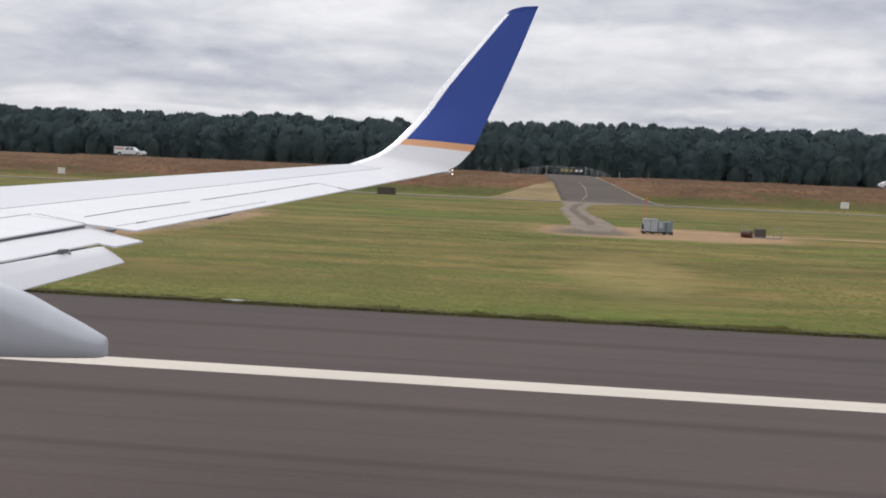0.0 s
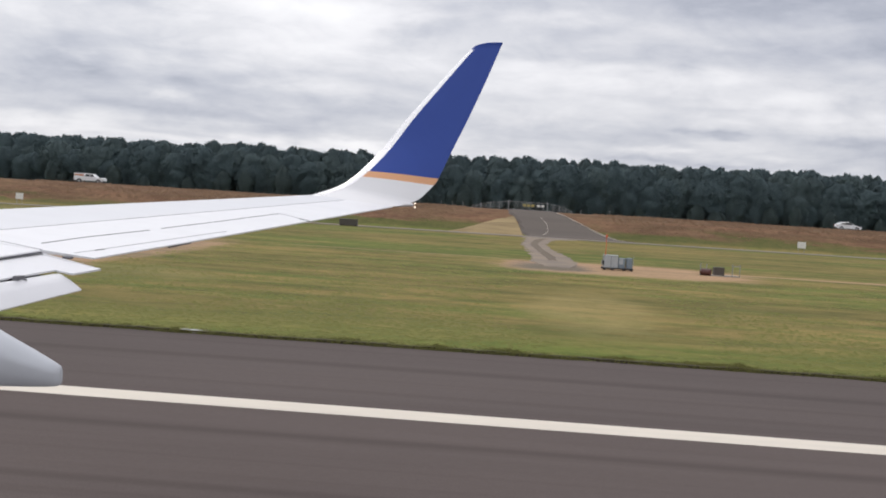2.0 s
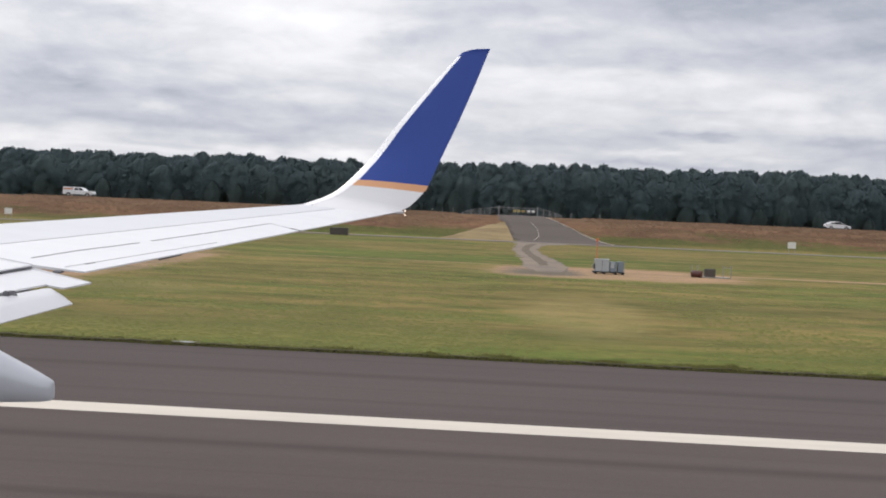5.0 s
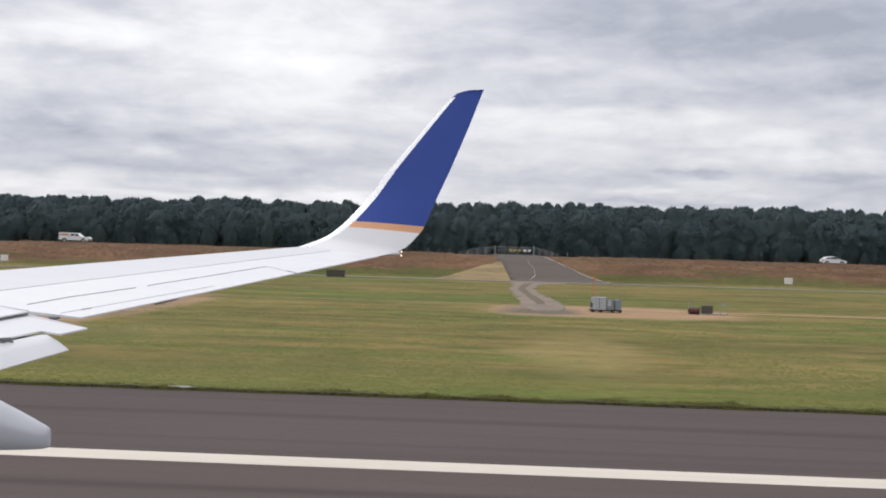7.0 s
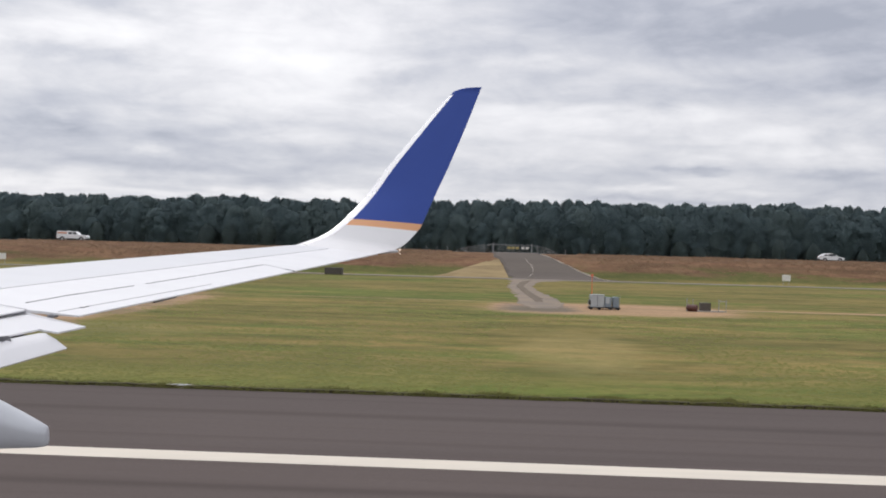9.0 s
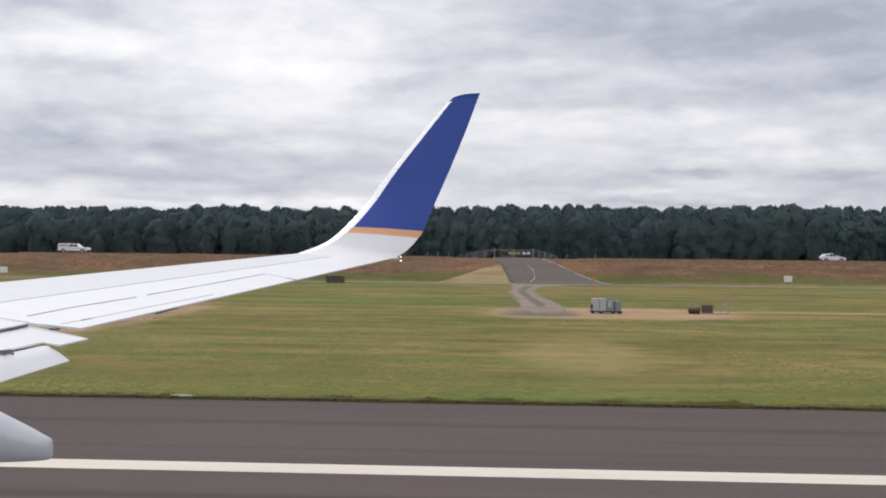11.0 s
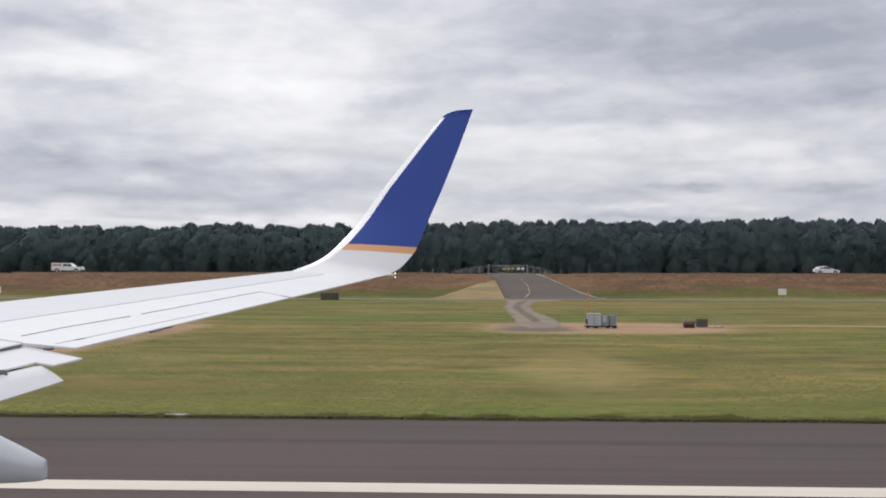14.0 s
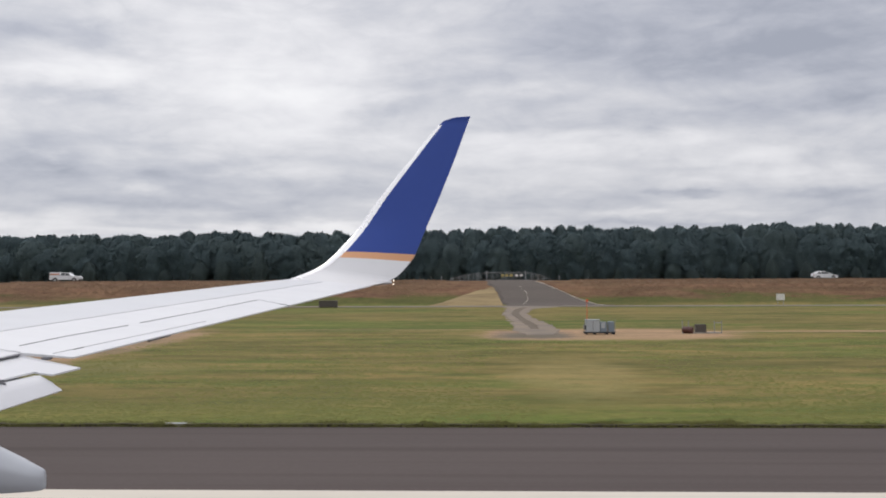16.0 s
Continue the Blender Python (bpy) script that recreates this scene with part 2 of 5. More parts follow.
def grass_material(soil_spots, dry_spots):
    """Mown grass, part green and part straw; a dry bank; bare soil at soil_spots (x, y, half width, half depth, grey share)."""
    m, t, b = base_material("mown_grass")
    pos = world_pos(t)
    sep = t.nodes.new("ShaderNodeSeparateXYZ")
    t.links.new(pos, sep.inputs[0])
    x, y, z = sep.outputs
    broad = noise_node(t, map_node(t, pos, (0.016, 0.055, 0.2)), 1.0, 4.0, 0.6, 0.6)
    mow = noise_node(t, map_node(t, pos, (0.12, 0.30, 0.5), (7, 3, 1)), 1.0, 6.0, 0.68, 0.8)
    clump = noise_node(t, map_node(t, pos, (0.62, 0.62, 1), (2, 9, 0)), 1.0, 6.0, 0.72, 0.4)
    tuft = noise_node(t, map_node(t, pos, (1.7, 1.9, 2), (5, 1, 0)), 1.0, 4.0, 0.7, 0.3)
    blade = noise_node(t, map_node(t, pos, (7.0, 4.0, 7)), 1.0, 4.0, 0.75)
    spread = ramp_node(t, math_node(t, "ADD", math_node(t, "MULTIPLY", clump, 0.42), math_node(t, "MULTIPLY", blade, 0.58)), [(0.38, (0, 0, 0)), (0.62, (1, 1, 1))])
    fleck = ramp_node(t, tuft, [(0.34, (0, 0, 0)), (0.66, (1, 1, 1))])
    green = mix_node(t, spread, (0.100, 0.128, 0.028), (0.230, 0.262, 0.070))
    straw = mix_node(t, spread, (0.200, 0.152, 0.050), (0.385, 0.282, 0.118))
    f = math_node(t, "ADD", math_node(t, "MULTIPLY", broad, 0.42), math_node(t, "ADD", math_node(t, "MULTIPLY", mow, 0.42), math_node(t, "MULTIPLY", clump, 0.16)))
    c = mix_node(t, ramp_node(t, f, [(0.445, (0.02, 0.02, 0.02)), (0.515, (0.95, 0.95, 0.95))]), green, straw)
    # mower tracks and thicker, darker growth in long streaks
    streak = noise_node(t, map_node(t, pos, (0.10, 0.30, 1), (3, 6, 0)), 1.0, 6.0, 0.66, 0.6)
    c = mix_node(t, math_node(t, "MULTIPLY", ramp_node(t, streak, [(0.47, (0, 0, 0)), (0.60, (1, 1, 1))]), 0.62), c, (0.090, 0.098, 0.028))
    pale = noise_node(t, map_node(t, pos, (0.55, 1.5, 1), (8, 2, 0)), 1.0, 6.0, 0.75, 0.5)
    c = mix_node(t, math_node(t, "MULTIPLY", ramp_node(t, pale, [(0.56, (0, 0, 0)), (0.74, (1, 1, 1))]), 0.6), c, (0.360, 0.320, 0.130))
    for sx, sy, rx, ry in dry_spots:
        dx = math_node(t, "MULTIPLY", math_node(t, "SUBTRACT", x, sx), 1 / rx)
        dy = math_node(t, "MULTIPLY", math_node(t, "SUBTRACT", y, sy), 1 / ry)
        d = math_node(t, "ADD", math_node(t, "MULTIPLY", dx, dx), math_node(t, "MULTIPLY", dy, dy))
        d = math_node(t, "ADD", d, math_node(t, "ADD", math_node(t, "MULTIPLY", math_node(t, "SUBTRACT", mow, 0.5), 4.2), math_node(t, "MULTIPLY", math_node(t, "SUBTRACT", clump, 0.5), 2.4)))
        c = mix_node(t, ramp_node(t, d, [(0.3, (0.62, 0.62, 0.62)), (1.3, (0, 0, 0))]), c, mix_node(t, spread, (0.270, 0.212, 0.085), (0.440, 0.345, 0.160)))
    # unmown, greener strip beside the pavement
    rim = ramp_node(t, math_node(t, "MULTIPLY", math_node(t, "ABSOLUTE", math_node(t, "SUBTRACT", y, 32.2)), 0.15), [(0.0, (1, 1, 1)), (1.0, (0, 0, 0))])
    c = mix_node(t, math_node(t, "MULTIPLY", rim, 0.62), c, mix_node(t, fleck, (0.082, 0.114, 0.022), (0.250, 0.295, 0.068)))
    # the bank is long, dry, rust-coloured grass above a greener toe
    patchy = math_node(t, "ADD", math_node(t, "MULTIPLY", broad, 0.5), math_node(t, "MULTIPLY", noise_node(t, map_node(t, pos, (0.07, 0.2, 0.3), (1, 5, 0)), 1.0, 5.0, 0.65, 0.6), 0.5))
    hz = math_node(t, "ADD", z, math_node(t, "MULTIPLY", math_node(t, "SUBTRACT", patchy, 0.5), 10.0))
    rust = mix_node(t, ramp_node(t, math_node(t, "ADD", math_node(t, "MULTIPLY", mow, 0.5), math_node(t, "MULTIPLY", clump, 0.5)), [(0.38, (0, 0, 0)), (0.60, (1, 1, 1))]), (0.142, 0.070, 0.050), (0.282, 0.166, 0.104))
    rust = mix_node(t, math_node(t, "MULTIPLY", fleck, 0.22), rust, (0.135, 0.080, 0.055))
    toe = mix_node(t, spread, (0.072, 0.088, 0.026), (0.185, 0.165, 0.065))
    bank = mix_node(t, ramp_node(t, math_node(t, "MULTIPLY", hz, 0.25), [(0.32, (0, 0, 0)), (0.52, (1, 1, 1))]), toe, rust)
    c = mix_node(t, ramp_node(t, z, [(0.12, (0, 0, 0)), (0.5, (1, 1, 1))]), c, bank)
    c = mix_node(t, math_node(t, "MULTIPLY", fleck, 0.20), c, mix_node(t, 0.5, c, (0.05, 0.052, 0.016)))
    c = mix_node(t, math_node(t, "MULTIPLY", ramp_node(t, blade, [(0.44, (0, 0, 0)), (0.66, (1, 1, 1))]), 0.27), c, (0.070, 0.070, 0.022))
    for sx, sy, rx, ry, grey in soil_spots:
        dx = math_node(t, "MULTIPLY", math_node(t, "SUBTRACT", x, sx), 1 / rx)
        dy = math_node(t, "MULTIPLY", math_node(t, "SUBTRACT", y, sy), 1 / ry)
        d = math_node(t, "POWER", math_node(t, "ADD", math_node(t, "POWER", math_node(t, "ABSOLUTE", dx), 3.0), math_node(t, "POWER", math_node(t, "ABSOLUTE", dy), 3.0)), 0.333)
        d = math_node(t, "ADD", d, math_node(t, "MULTIPLY", math_node(t, "SUBTRACT", math_node(t, "ADD", math_node(t, "MULTIPLY", clump, 0.5), math_node(t, "MULTIPLY", mow, 0.5)), 0.5), 1.7))
        earth = mix_node(t, spread, (0.345, 0.220, 0.138), (0.590, 0.385, 0.250))
        core = ramp_node(t, d, [(0.45, (1, 1, 1)), (0.85, (0.15, 0.15, 0.15))])
        earth = mix_node(t, math_node(t, "MULTIPLY", core, grey), earth, mix_node(t, fleck, (0.150, 0.130, 0.115), (0.205, 0.175, 0.150)))
        c = mix_node(t, math_node(t, "MULTIPLY", ramp_node(t, d, [(0.74, (1, 1, 1)), (1.12, (0, 0, 0))]), 0.93), c, earth)
    # growth of uneven density, in soft patches tens of metres long
    lush = noise_node(t, map_node(t, pos, (0.035, 0.15, 0.3), (11, 4, 0)), 1.0, 5.0, 0.62, 0.7)
    c = mix_node(t, 1.0, c, ramp_node(t, lush, [(0.36, (0.63, 0.69, 0.60)), (0.52, (0.845, 0.86, 0.79)), (0.66, (1.0, 0.96, 0.90))]), "MULTIPLY")
    t.links.new(c, b.inputs["Base Color"])
    b.inputs["Roughness"].default_value = 0.95
    b.inputs["Specular IOR Level"].default_value = 0.1
    bump(t, b, math_node(t, "ADD", tuft, math_node(t, "MULTIPLY", blade, 0.5)), 0.30, 0.05)
    return m


def leaf_material(name, dark, light):
    m, t, b = base_material(name)
    info = t.nodes.new("ShaderNodeObjectInfo").outputs["Random"]
    isl = t.nodes.new("ShaderNodeNewGeometry").outputs["Random Per Island"]
    n = noise_node(t, world_pos(t), 0.12, 4.0)
    c = mix_node(t, math_node(t, "ADD", math_node(t, "MULTIPLY", isl, 0.7), 0.15), dark, light)
    c = mix_node(t, math_node(t, "MULTIPLY", info, 0.30), c, tuple(0.9 * d for d in light))
    c = mix_node(t, math_node(t, "MULTIPLY", n, 0.5), c, dark)
    t.links.new(c, b.inputs["Base Color"])
    b.inputs["Roughness"].default_value = 0.75
    b.inputs["Specular IOR Level"].default_value = 0.2
    # thin leaves let part of the light through
    thin = t.nodes.new("ShaderNodeBsdfTranslucent")
    t.links.new(c, thin.inputs["Color"])
    both = t.nodes.new("ShaderNodeMixShader")
    both.inputs[0].default_value = 0.45
    t.links.new(b.outputs[0], both.inputs[1])
    t.links.new(thin.outputs[0], both.inputs[2])
    t.links.new(both.outputs[0], t.nodes["Material Output"].inputs["Surface"])
    return m


def glow(name, col, strength):
    m, t, b = base_material(name)
    b.inputs["Base Color"].default_value = (*col, 1)
    b.inputs["Emission Color"].default_value = (*col, 1)
    b.inputs["Emission Strength"].default_value = strength
    return m


GRASS = grass_material(((9.0, 84.0, 10.5, 9.5, 0.1), (38.0, 88.0, 24.0, 1.4, 0.1), (-25.4, 60.0, 4.8, 36.0, 0.45),
                        (250.0, 98.0, 3.2, 1.2, 0.3), (3.4, 83.0, 4.2, 8.5, 0.95), (-9.0, 92.0, 10.0, 0.5, 0.2)), ((3.8, 48.0, 3.0, 13.0), (-18.0, 52.0, 5.0, 4.0)))
ASPHALT = asphalt_material("runway_asphalt", (0.123, 0.099, 0.091), (0.101, 0.082, 0.076))
SHOULDER = asphalt_material("shoulder_asphalt", (0.114, 0.093, 0.086), (0.094, 0.077, 0.072))
LANE = asphalt_material("lane_asphalt", (0.245, 0.215, 0.180), (0.20, 0.175, 0.15), streak=False)
ROAD = asphalt_material("road_asphalt", (0.142, 0.122, 0.106), (0.118, 0.101, 0.089), streak=False)
TRACK = surface("worn_track", (0.245, 0.205, 0.168), 0.95, vary=0.22, scale=0.35, dirt=(0.345, 0.270, 0.190), dirt_amount=0.85, relief=0.02, spec=0.1)
TRACK_EARTH = surface("track_earth", (0.170, 0.138, 0.108), 0.95, vary=0.3, scale=0.6, dirt=(0.225, 0.185, 0.135), dirt_amount=0.7, relief=0.02, spec=0.1)
STRAW = surface("straw_slope", (0.345, 0.262, 0.140), 0.95, vary=0.35, scale=0.35, dirt=(0.165, 0.120, 0.070), dirt_amount=1.0, relief=0.05, stretch=(0.5, 1.5, 1), spec=0.1)
PAINT = surface("runway_paint", (0.70, 0.640, 0.545), 0.8, vary=0.06, scale=1.2, dirt=(0.42, 0.38, 0.34), dirt_amount=0.3, relief=0.003, stretch=(0.3, 1.5, 1), spec=0.15)


def wing_material():
    """White paint; the skin ahead of the spar seam is a shade greyer; faint chordwise grime."""
    m, t, b = base_material("wing_paint")
    pos = world_pos(t)
    sep = t.nodes.new("ShaderNodeSeparateXYZ")
    t.links.new(pos, sep.inputs[0])
    x, y, z = sep.outputs
    ahead = math_node(t, "SUBTRACT", math_node(t, "MULTIPLY", math_node(t, "SUBTRACT", y, 8.35), 0.4219), math_node(t, "ADD", x, 4.95))
    front = ramp_node(t, ahead, [(0.0, (0, 0, 0)), (0.015, (1, 1, 1))])
    c = mix_node(t, front, (0.765, 0.765, 0.775), (0.665, 0.672, 0.690))
    grime = noise_node(t, map_node(t, pos, (0.8, 3.2, 1)), 1.0, 5.0, 0.6, 0.3)
    c = mix_node(t, math_node(t, "MULTIPLY", ramp_node(t, grime, [(0.45, (0, 0, 0)), (0.75, (1, 1, 1))]), 0.20), c, (0.60, 0.60, 0.615))
    t.links.new(c, b.inputs["Base Color"])
    t.links.new(math_node(t, "ADD", math_node(t, "MULTIPLY", grime, 0.2), 0.36), b.inputs["Roughness"])
    b.inputs["Coat Weight"].default_value = 0.15
    return m


WING_WHITE = wing_material()
FLAP_GREY = surface("flap_paint", (0.72, 0.72, 0.735), 0.45, vary=0.03, scale=1.1, dirt=(0.5, 0.5, 0.52), dirt_amount=0.3, coat=0.1)
FAIRING = surface("fairing_paint", (0.53, 0.55, 0.58), 0.42, vary=0.04, scale=1.5, dirt=(0.30, 0.31, 0.34), dirt_amount=0.3, coat=0.05, spec=0.35)
WINGLET_GREY = surface("winglet_root_paint", (0.75, 0.745, 0.745), 0.45, vary=0.03, scale=1.4, dirt=(0.55, 0.54, 0.53), dirt_amount=0.25, coat=0.1)
BARE_EDGE = surface("leading_edge_metal", (0.93, 0.925, 0.92), 0.28, metal=0.6, vary=0.03, scale=2.0)
BLUE = surface("winglet_blue", (0.030, 0.068, 0.305), 0.5, vary=0.10, scale=1.6, dirt=(0.040, 0.084, 0.340), dirt_amount=0.4, coat=0.0, spec=0.3)
ORANGE = surface("winglet_orange", (0.74, 0.38, 0.185), 0.4, vary=0.05, scale=2.0, coat=0.2)
GAP = surface("panel_gap_and_shade", (0.16, 0.16, 0.17), 0.8, vary=0.3, scale=6.0)
HINGE = surface("hinge_gap", (0.30, 0.30, 0.315), 0.8, vary=0.3, scale=6.0)
SEAM = surface("panel_seam", (0.63, 0.63, 0.645), 0.7, vary=0.2, scale=3.0)
DARK = surface("dark_rubber", (0.02, 0.02, 0.022), 0.7, vary=0.2, scale=8.0)
STEEL = surface("galvanised_steel", (0.36, 0.37, 0.38), 0.45, metal=0.7, vary=0.12, scale=5.0)
CONCRETE = surface("concrete", (0.40, 0.37, 0.33), 0.9, vary=0.15, scale=1.5, dirt=(0.22, 0.2, 0.17), dirt_amount=0.5, relief=0.01)
SIGN_WHITE = surface("sign_white", (0.78, 0.77, 0.73), 0.5, vary=0.06, scale=2.5, dirt=(0.5, 0.48, 0.44), dirt_amount=0.3)
SIGN_BLACK = surface("sign_black", (0.018, 0.018, 0.02), 0.35, vary=0.2, scale=4.0, coat=0.2)
PAPI_ORANGE = surface("signal_orange", (0.72, 0.13, 0.05), 0.45, vary=0.08, scale=4.0, dirt=(0.4, 0.12, 0.07), dirt_amount=0.3)
HUT_RED = surface("hut_red", (0.56, 0.085, 0.045), 0.5, vary=0.1, scale=2.0, dirt=(0.4, 0.1, 0.07), dirt_amount=0.3)
HUT_WHITE = surface("hut_white", (0.74, 0.72, 0.70), 0.5, vary=0.06, scale=2.0, dirt=(0.5, 0.46, 0.42), dirt_amount=0.3)
CABINET = surface("cabinet_grey", (0.42, 0.46, 0.48), 0.5, vary=0.08, scale=3.0, dirt=(0.25, 0.26, 0.26), dirt_amount=0.4)
CABINET_DARK = surface("cabinet_blue_grey", (0.20, 0.25, 0.29), 0.5, vary=0.1, scale=3.0)
BROWN_BOX = surface("brown_paint", (0.090, 0.078, 0.068), 0.7, vary=0.2, scale=2.0)
BARREL_RED = surface("barrel_red", (0.095, 0.034, 0.028), 0.5, vary=0.15, scale=5.0)
GRAVEL = surface("grey_gravel", (0.21, 0.19, 0.18), 0.95, vary=0.3, scale=1.5, relief=0.02)
CAR_WHITE = surface("car_white", (0.78, 0.78, 0.78), 0.3, vary=0.02, scale=2.0, coat=0.6)
CAR_RED = surface("car_red", (0.20, 0.05, 0.042), 0.3, vary=0.05, scale=2.0, coat=0.6)
CAR_GLASS = surface("car_glass", (0.02, 0.023, 0.026), 0.12, vary=0.1, scale=2.0)
CAR_TRIM = surface("car_trim", (0.03, 0.03, 0.03), 0.6, vary=0.1, scale=4.0)
RIM = surface("wheel_rim", (0.45, 0.45, 0.46), 0.3, metal=0.8, vary=0.1, scale=6.0)
HEADLIGHT = surface("headlight", (0.7, 0.7, 0.72), 0.15, vary=0.05, scale=6.0)
TAILLIGHT = surface("taillight", (0.35, 0.02, 0.02), 0.2, vary=0.05, scale=6.0)
YELLOW = surface("warning_yellow", (0.75, 0.52, 0.05), 0.5, vary=0.1, scale=3.0)
NOTICE = surface("faded_yellow", (0.52, 0.42, 0.16), 0.6, vary=0.2, scale=3.0)
LAMP_GLASS = surface("lamp_glass", (0.62, 0.60, 0.62), 0.15, vary=0.1, scale=20.0)
LAMP_YELLOW = surface("lamp_base_yellow", (0.62, 0.52, 0.26), 0.5, vary=0.15, scale=12.0)
NAV_LIGHT = glow("strobe_lens", (1.0, 0.86, 0.72), 2.2)
# the island wood's leaf colours carry a blue, paler tint painted in for haze
LEAF_A = leaf_material("leaf_dark_hazed", (0.096, 0.134, 0.148), (0.196, 0.266, 0.266))
LEAF_B = leaf_material("leaf_pale_hazed", (0.108, 0.146, 0.156), (0.212, 0.282, 0.272))
LEAF_C = leaf_material("leaf_brush_hazed", (0.096, 0.128, 0.132), (0.176, 0.230, 0.212))
BANK_TUFT = leaf_material("bank_grass", (0.235, 0.142, 0.094), (0.315, 0.215, 0.130))
FIELD_TUFT = leaf_material("field_grass", (0.190, 0.212, 0.062), (0.385, 0.370, 0.145))
TUFT = leaf_material("verge_grass", (0.088, 0.110, 0.026), (0.300, 0.265, 0.090))
BARK = surface("bark", (0.11, 0.095, 0.08), 0.95, vary=0.25, scale=1.5)
# haze over the far shore is painted in as a blue base colour
HILL = surface("haze_tinted_conifers", (0.052, 0.072, 0.092), 0.95, vary=0.25, scale=0.02)
WATER = surface("river_water", (0.06, 0.075, 0.08), 0.12, vary=0.1, scale=0.05)
HOUSE_WALL = surface("house_wall", (0.36, 0.37, 0.40), 0.8, vary=0.1, scale=0.1)
HOUSE_ROOF = surface("house_roof", (0.16, 0.17, 0.19), 0.8, vary=0.15, scale=0.1)
FUSELAGE = surface("fuselage_paint", (0.74, 0.74, 0.75), 0.4, vary=0.03, scale=0.8, coat=0.2)


# ---- building helpers ----
def mesh_of(name, bm, mats, smooth=False):
    me = bpy.data.meshes.new(name)
    bmesh.ops.recalc_face_normals(bm, faces=bm.faces)
    bm.to_mesh(me)
    bm.free()
    for m in mats if isinstance(mats, (list, tuple)) else [mats]:
        me.materials.append(m)
    if smooth:
        for p in me.polygons:
            p.use_smooth = True
        me.set_sharp_from_angle(angle=radians(38))
    return me


def part(name, bm, material, parent, label="", smooth=False):
    """Links a bmesh as one mesh object under a thing or a part."""
    ob = new(name, mesh_of(name, bm, material, smooth))
    ob.parent = parent
    if label:
        tagged(ob, label)
    return ob


def thing(name, label, category, group="", at=None, kind=""):
    ob = new(name)
    ob.empty_display_size = 0.1
    if at is not None:
        ob.matrix_basis = at
    return tagged(ob, label, category, group, kind)


def setting(name, bm, mats, label="", smooth=False):
    return tagged(new(name, mesh_of(name, bm, mats, smooth)), label, kind="structure")


def box(bm, x0, x1, y0, y1, z0, z1, bevel=0.0):
    vs = [bm.verts.new(p) for p in ((x0, y0, z0), (x1, y0, z0), (x1, y1, z0), (x0, y1, z0), (x0, y0, z1), (x1, y0, z1), (x1, y1, z1), (x0, y1, z1))]
    fs = [bm.faces.new([vs[i] for i in q]) for q in ((0, 3, 2, 1), (4, 5, 6, 7), (0, 1, 5, 4), (1, 2, 6, 5), (2, 3, 7, 6), (3, 0, 4, 7))]
    if bevel:
        bmesh.ops.bevel(bm, geom=list({e for f in fs for e in f.edges}), offset=bevel, segments=2, affect="EDGES")
    return bm


def boxed(*a, **k):
    return box(bmesh.new(), *a, **k)


def rod(bm, a, b, r0, r1=None, n=8):
    """A tapered rod from a to b."""
    a, b = Vector(a), Vector(b)
    r1 = r0 if r1 is None else r1
    q = (b - a).to_track_quat("Z", "Y").to_matrix()
    rings = []
    for c, r in ((a, r0), (b, r1)):
        rings.append([bm.verts.new(c + q @ Vector((r * math.cos(k * math.tau / n), r * math.sin(k * math.tau / n), 0))) for k in range(n)])
    for k in range(n):
        bm.faces.new((rings[0][k], rings[0][(k + 1) % n], rings[1][(k + 1) % n], rings[1][k]))
    bm.faces.new(rings[0][::-1])
    bm.faces.new(rings[1])
    return bm


def turned(bm, profile, n=16, at=(0, 0, 0)):
    """A lathe form from (radius, height) pairs."""
    rings = [[bm.verts.new((at[0] + r * math.cos(k * math.tau / n), at[1] + r * math.sin(k * math.tau / n), at[2] + h)) for k in range(n)] for r, h in profile]
    for a, b in zip(rings, rings[1:]):
        for k in range(n):
            bm.faces.new((a[k], a[(k + 1) % n], b[(k + 1) % n], b[k]))
    bm.faces.new(rings[0][::-1])
    bm.faces.new(rings[-1])
    return bm


def loft(bm, rings, closed=True, caps=True):
    """A skin over rings of equal length."""
    vs = [[bm.verts.new(p) for p in r] for r in rings]
    n = len(vs[0])
    for a, b in zip(vs, vs[1:]):
        for k in range(n if closed else n - 1):
            bm.faces.new((a[k], a[(k + 1) % n], b[(k + 1) % n], b[k]))
    if caps and closed:
        bm.faces.new([bm.verts.new(p) for p in rings[0][::-1]])
        bm.faces.new([bm.verts.new(p) for p in rings[-1]])
    return bm


def slab(bm, outline, z0, z1):
    """An upright prism over a plan outline; z0 and z1 may be functions of x, y."""
    f0 = z0 if callable(z0) else (lambda x, y: z0)
    f1 = z1 if callable(z1) else (lambda x, y: z1)
    lo = [bm.verts.new((x, y, f0(x, y))) for x, y in outline]
    hi = [bm.verts.new((x, y, f1(x, y))) for x, y in outline]
    n = len(lo)
    bm.faces.new(lo[::-1])
    bm.faces.new(hi)
    for k in range(n):
        bm.faces.new((lo[k], lo[(k + 1) % n], hi[(k + 1) % n], hi[k]))
    return bm


# ---- the ground ----
EDGE_Y = 31.1           # where the pavement ends and the grass begins
LINE_Y = 21.2           # runway edge line
CREST_Y, CREST_Z = 199.0, 4.05


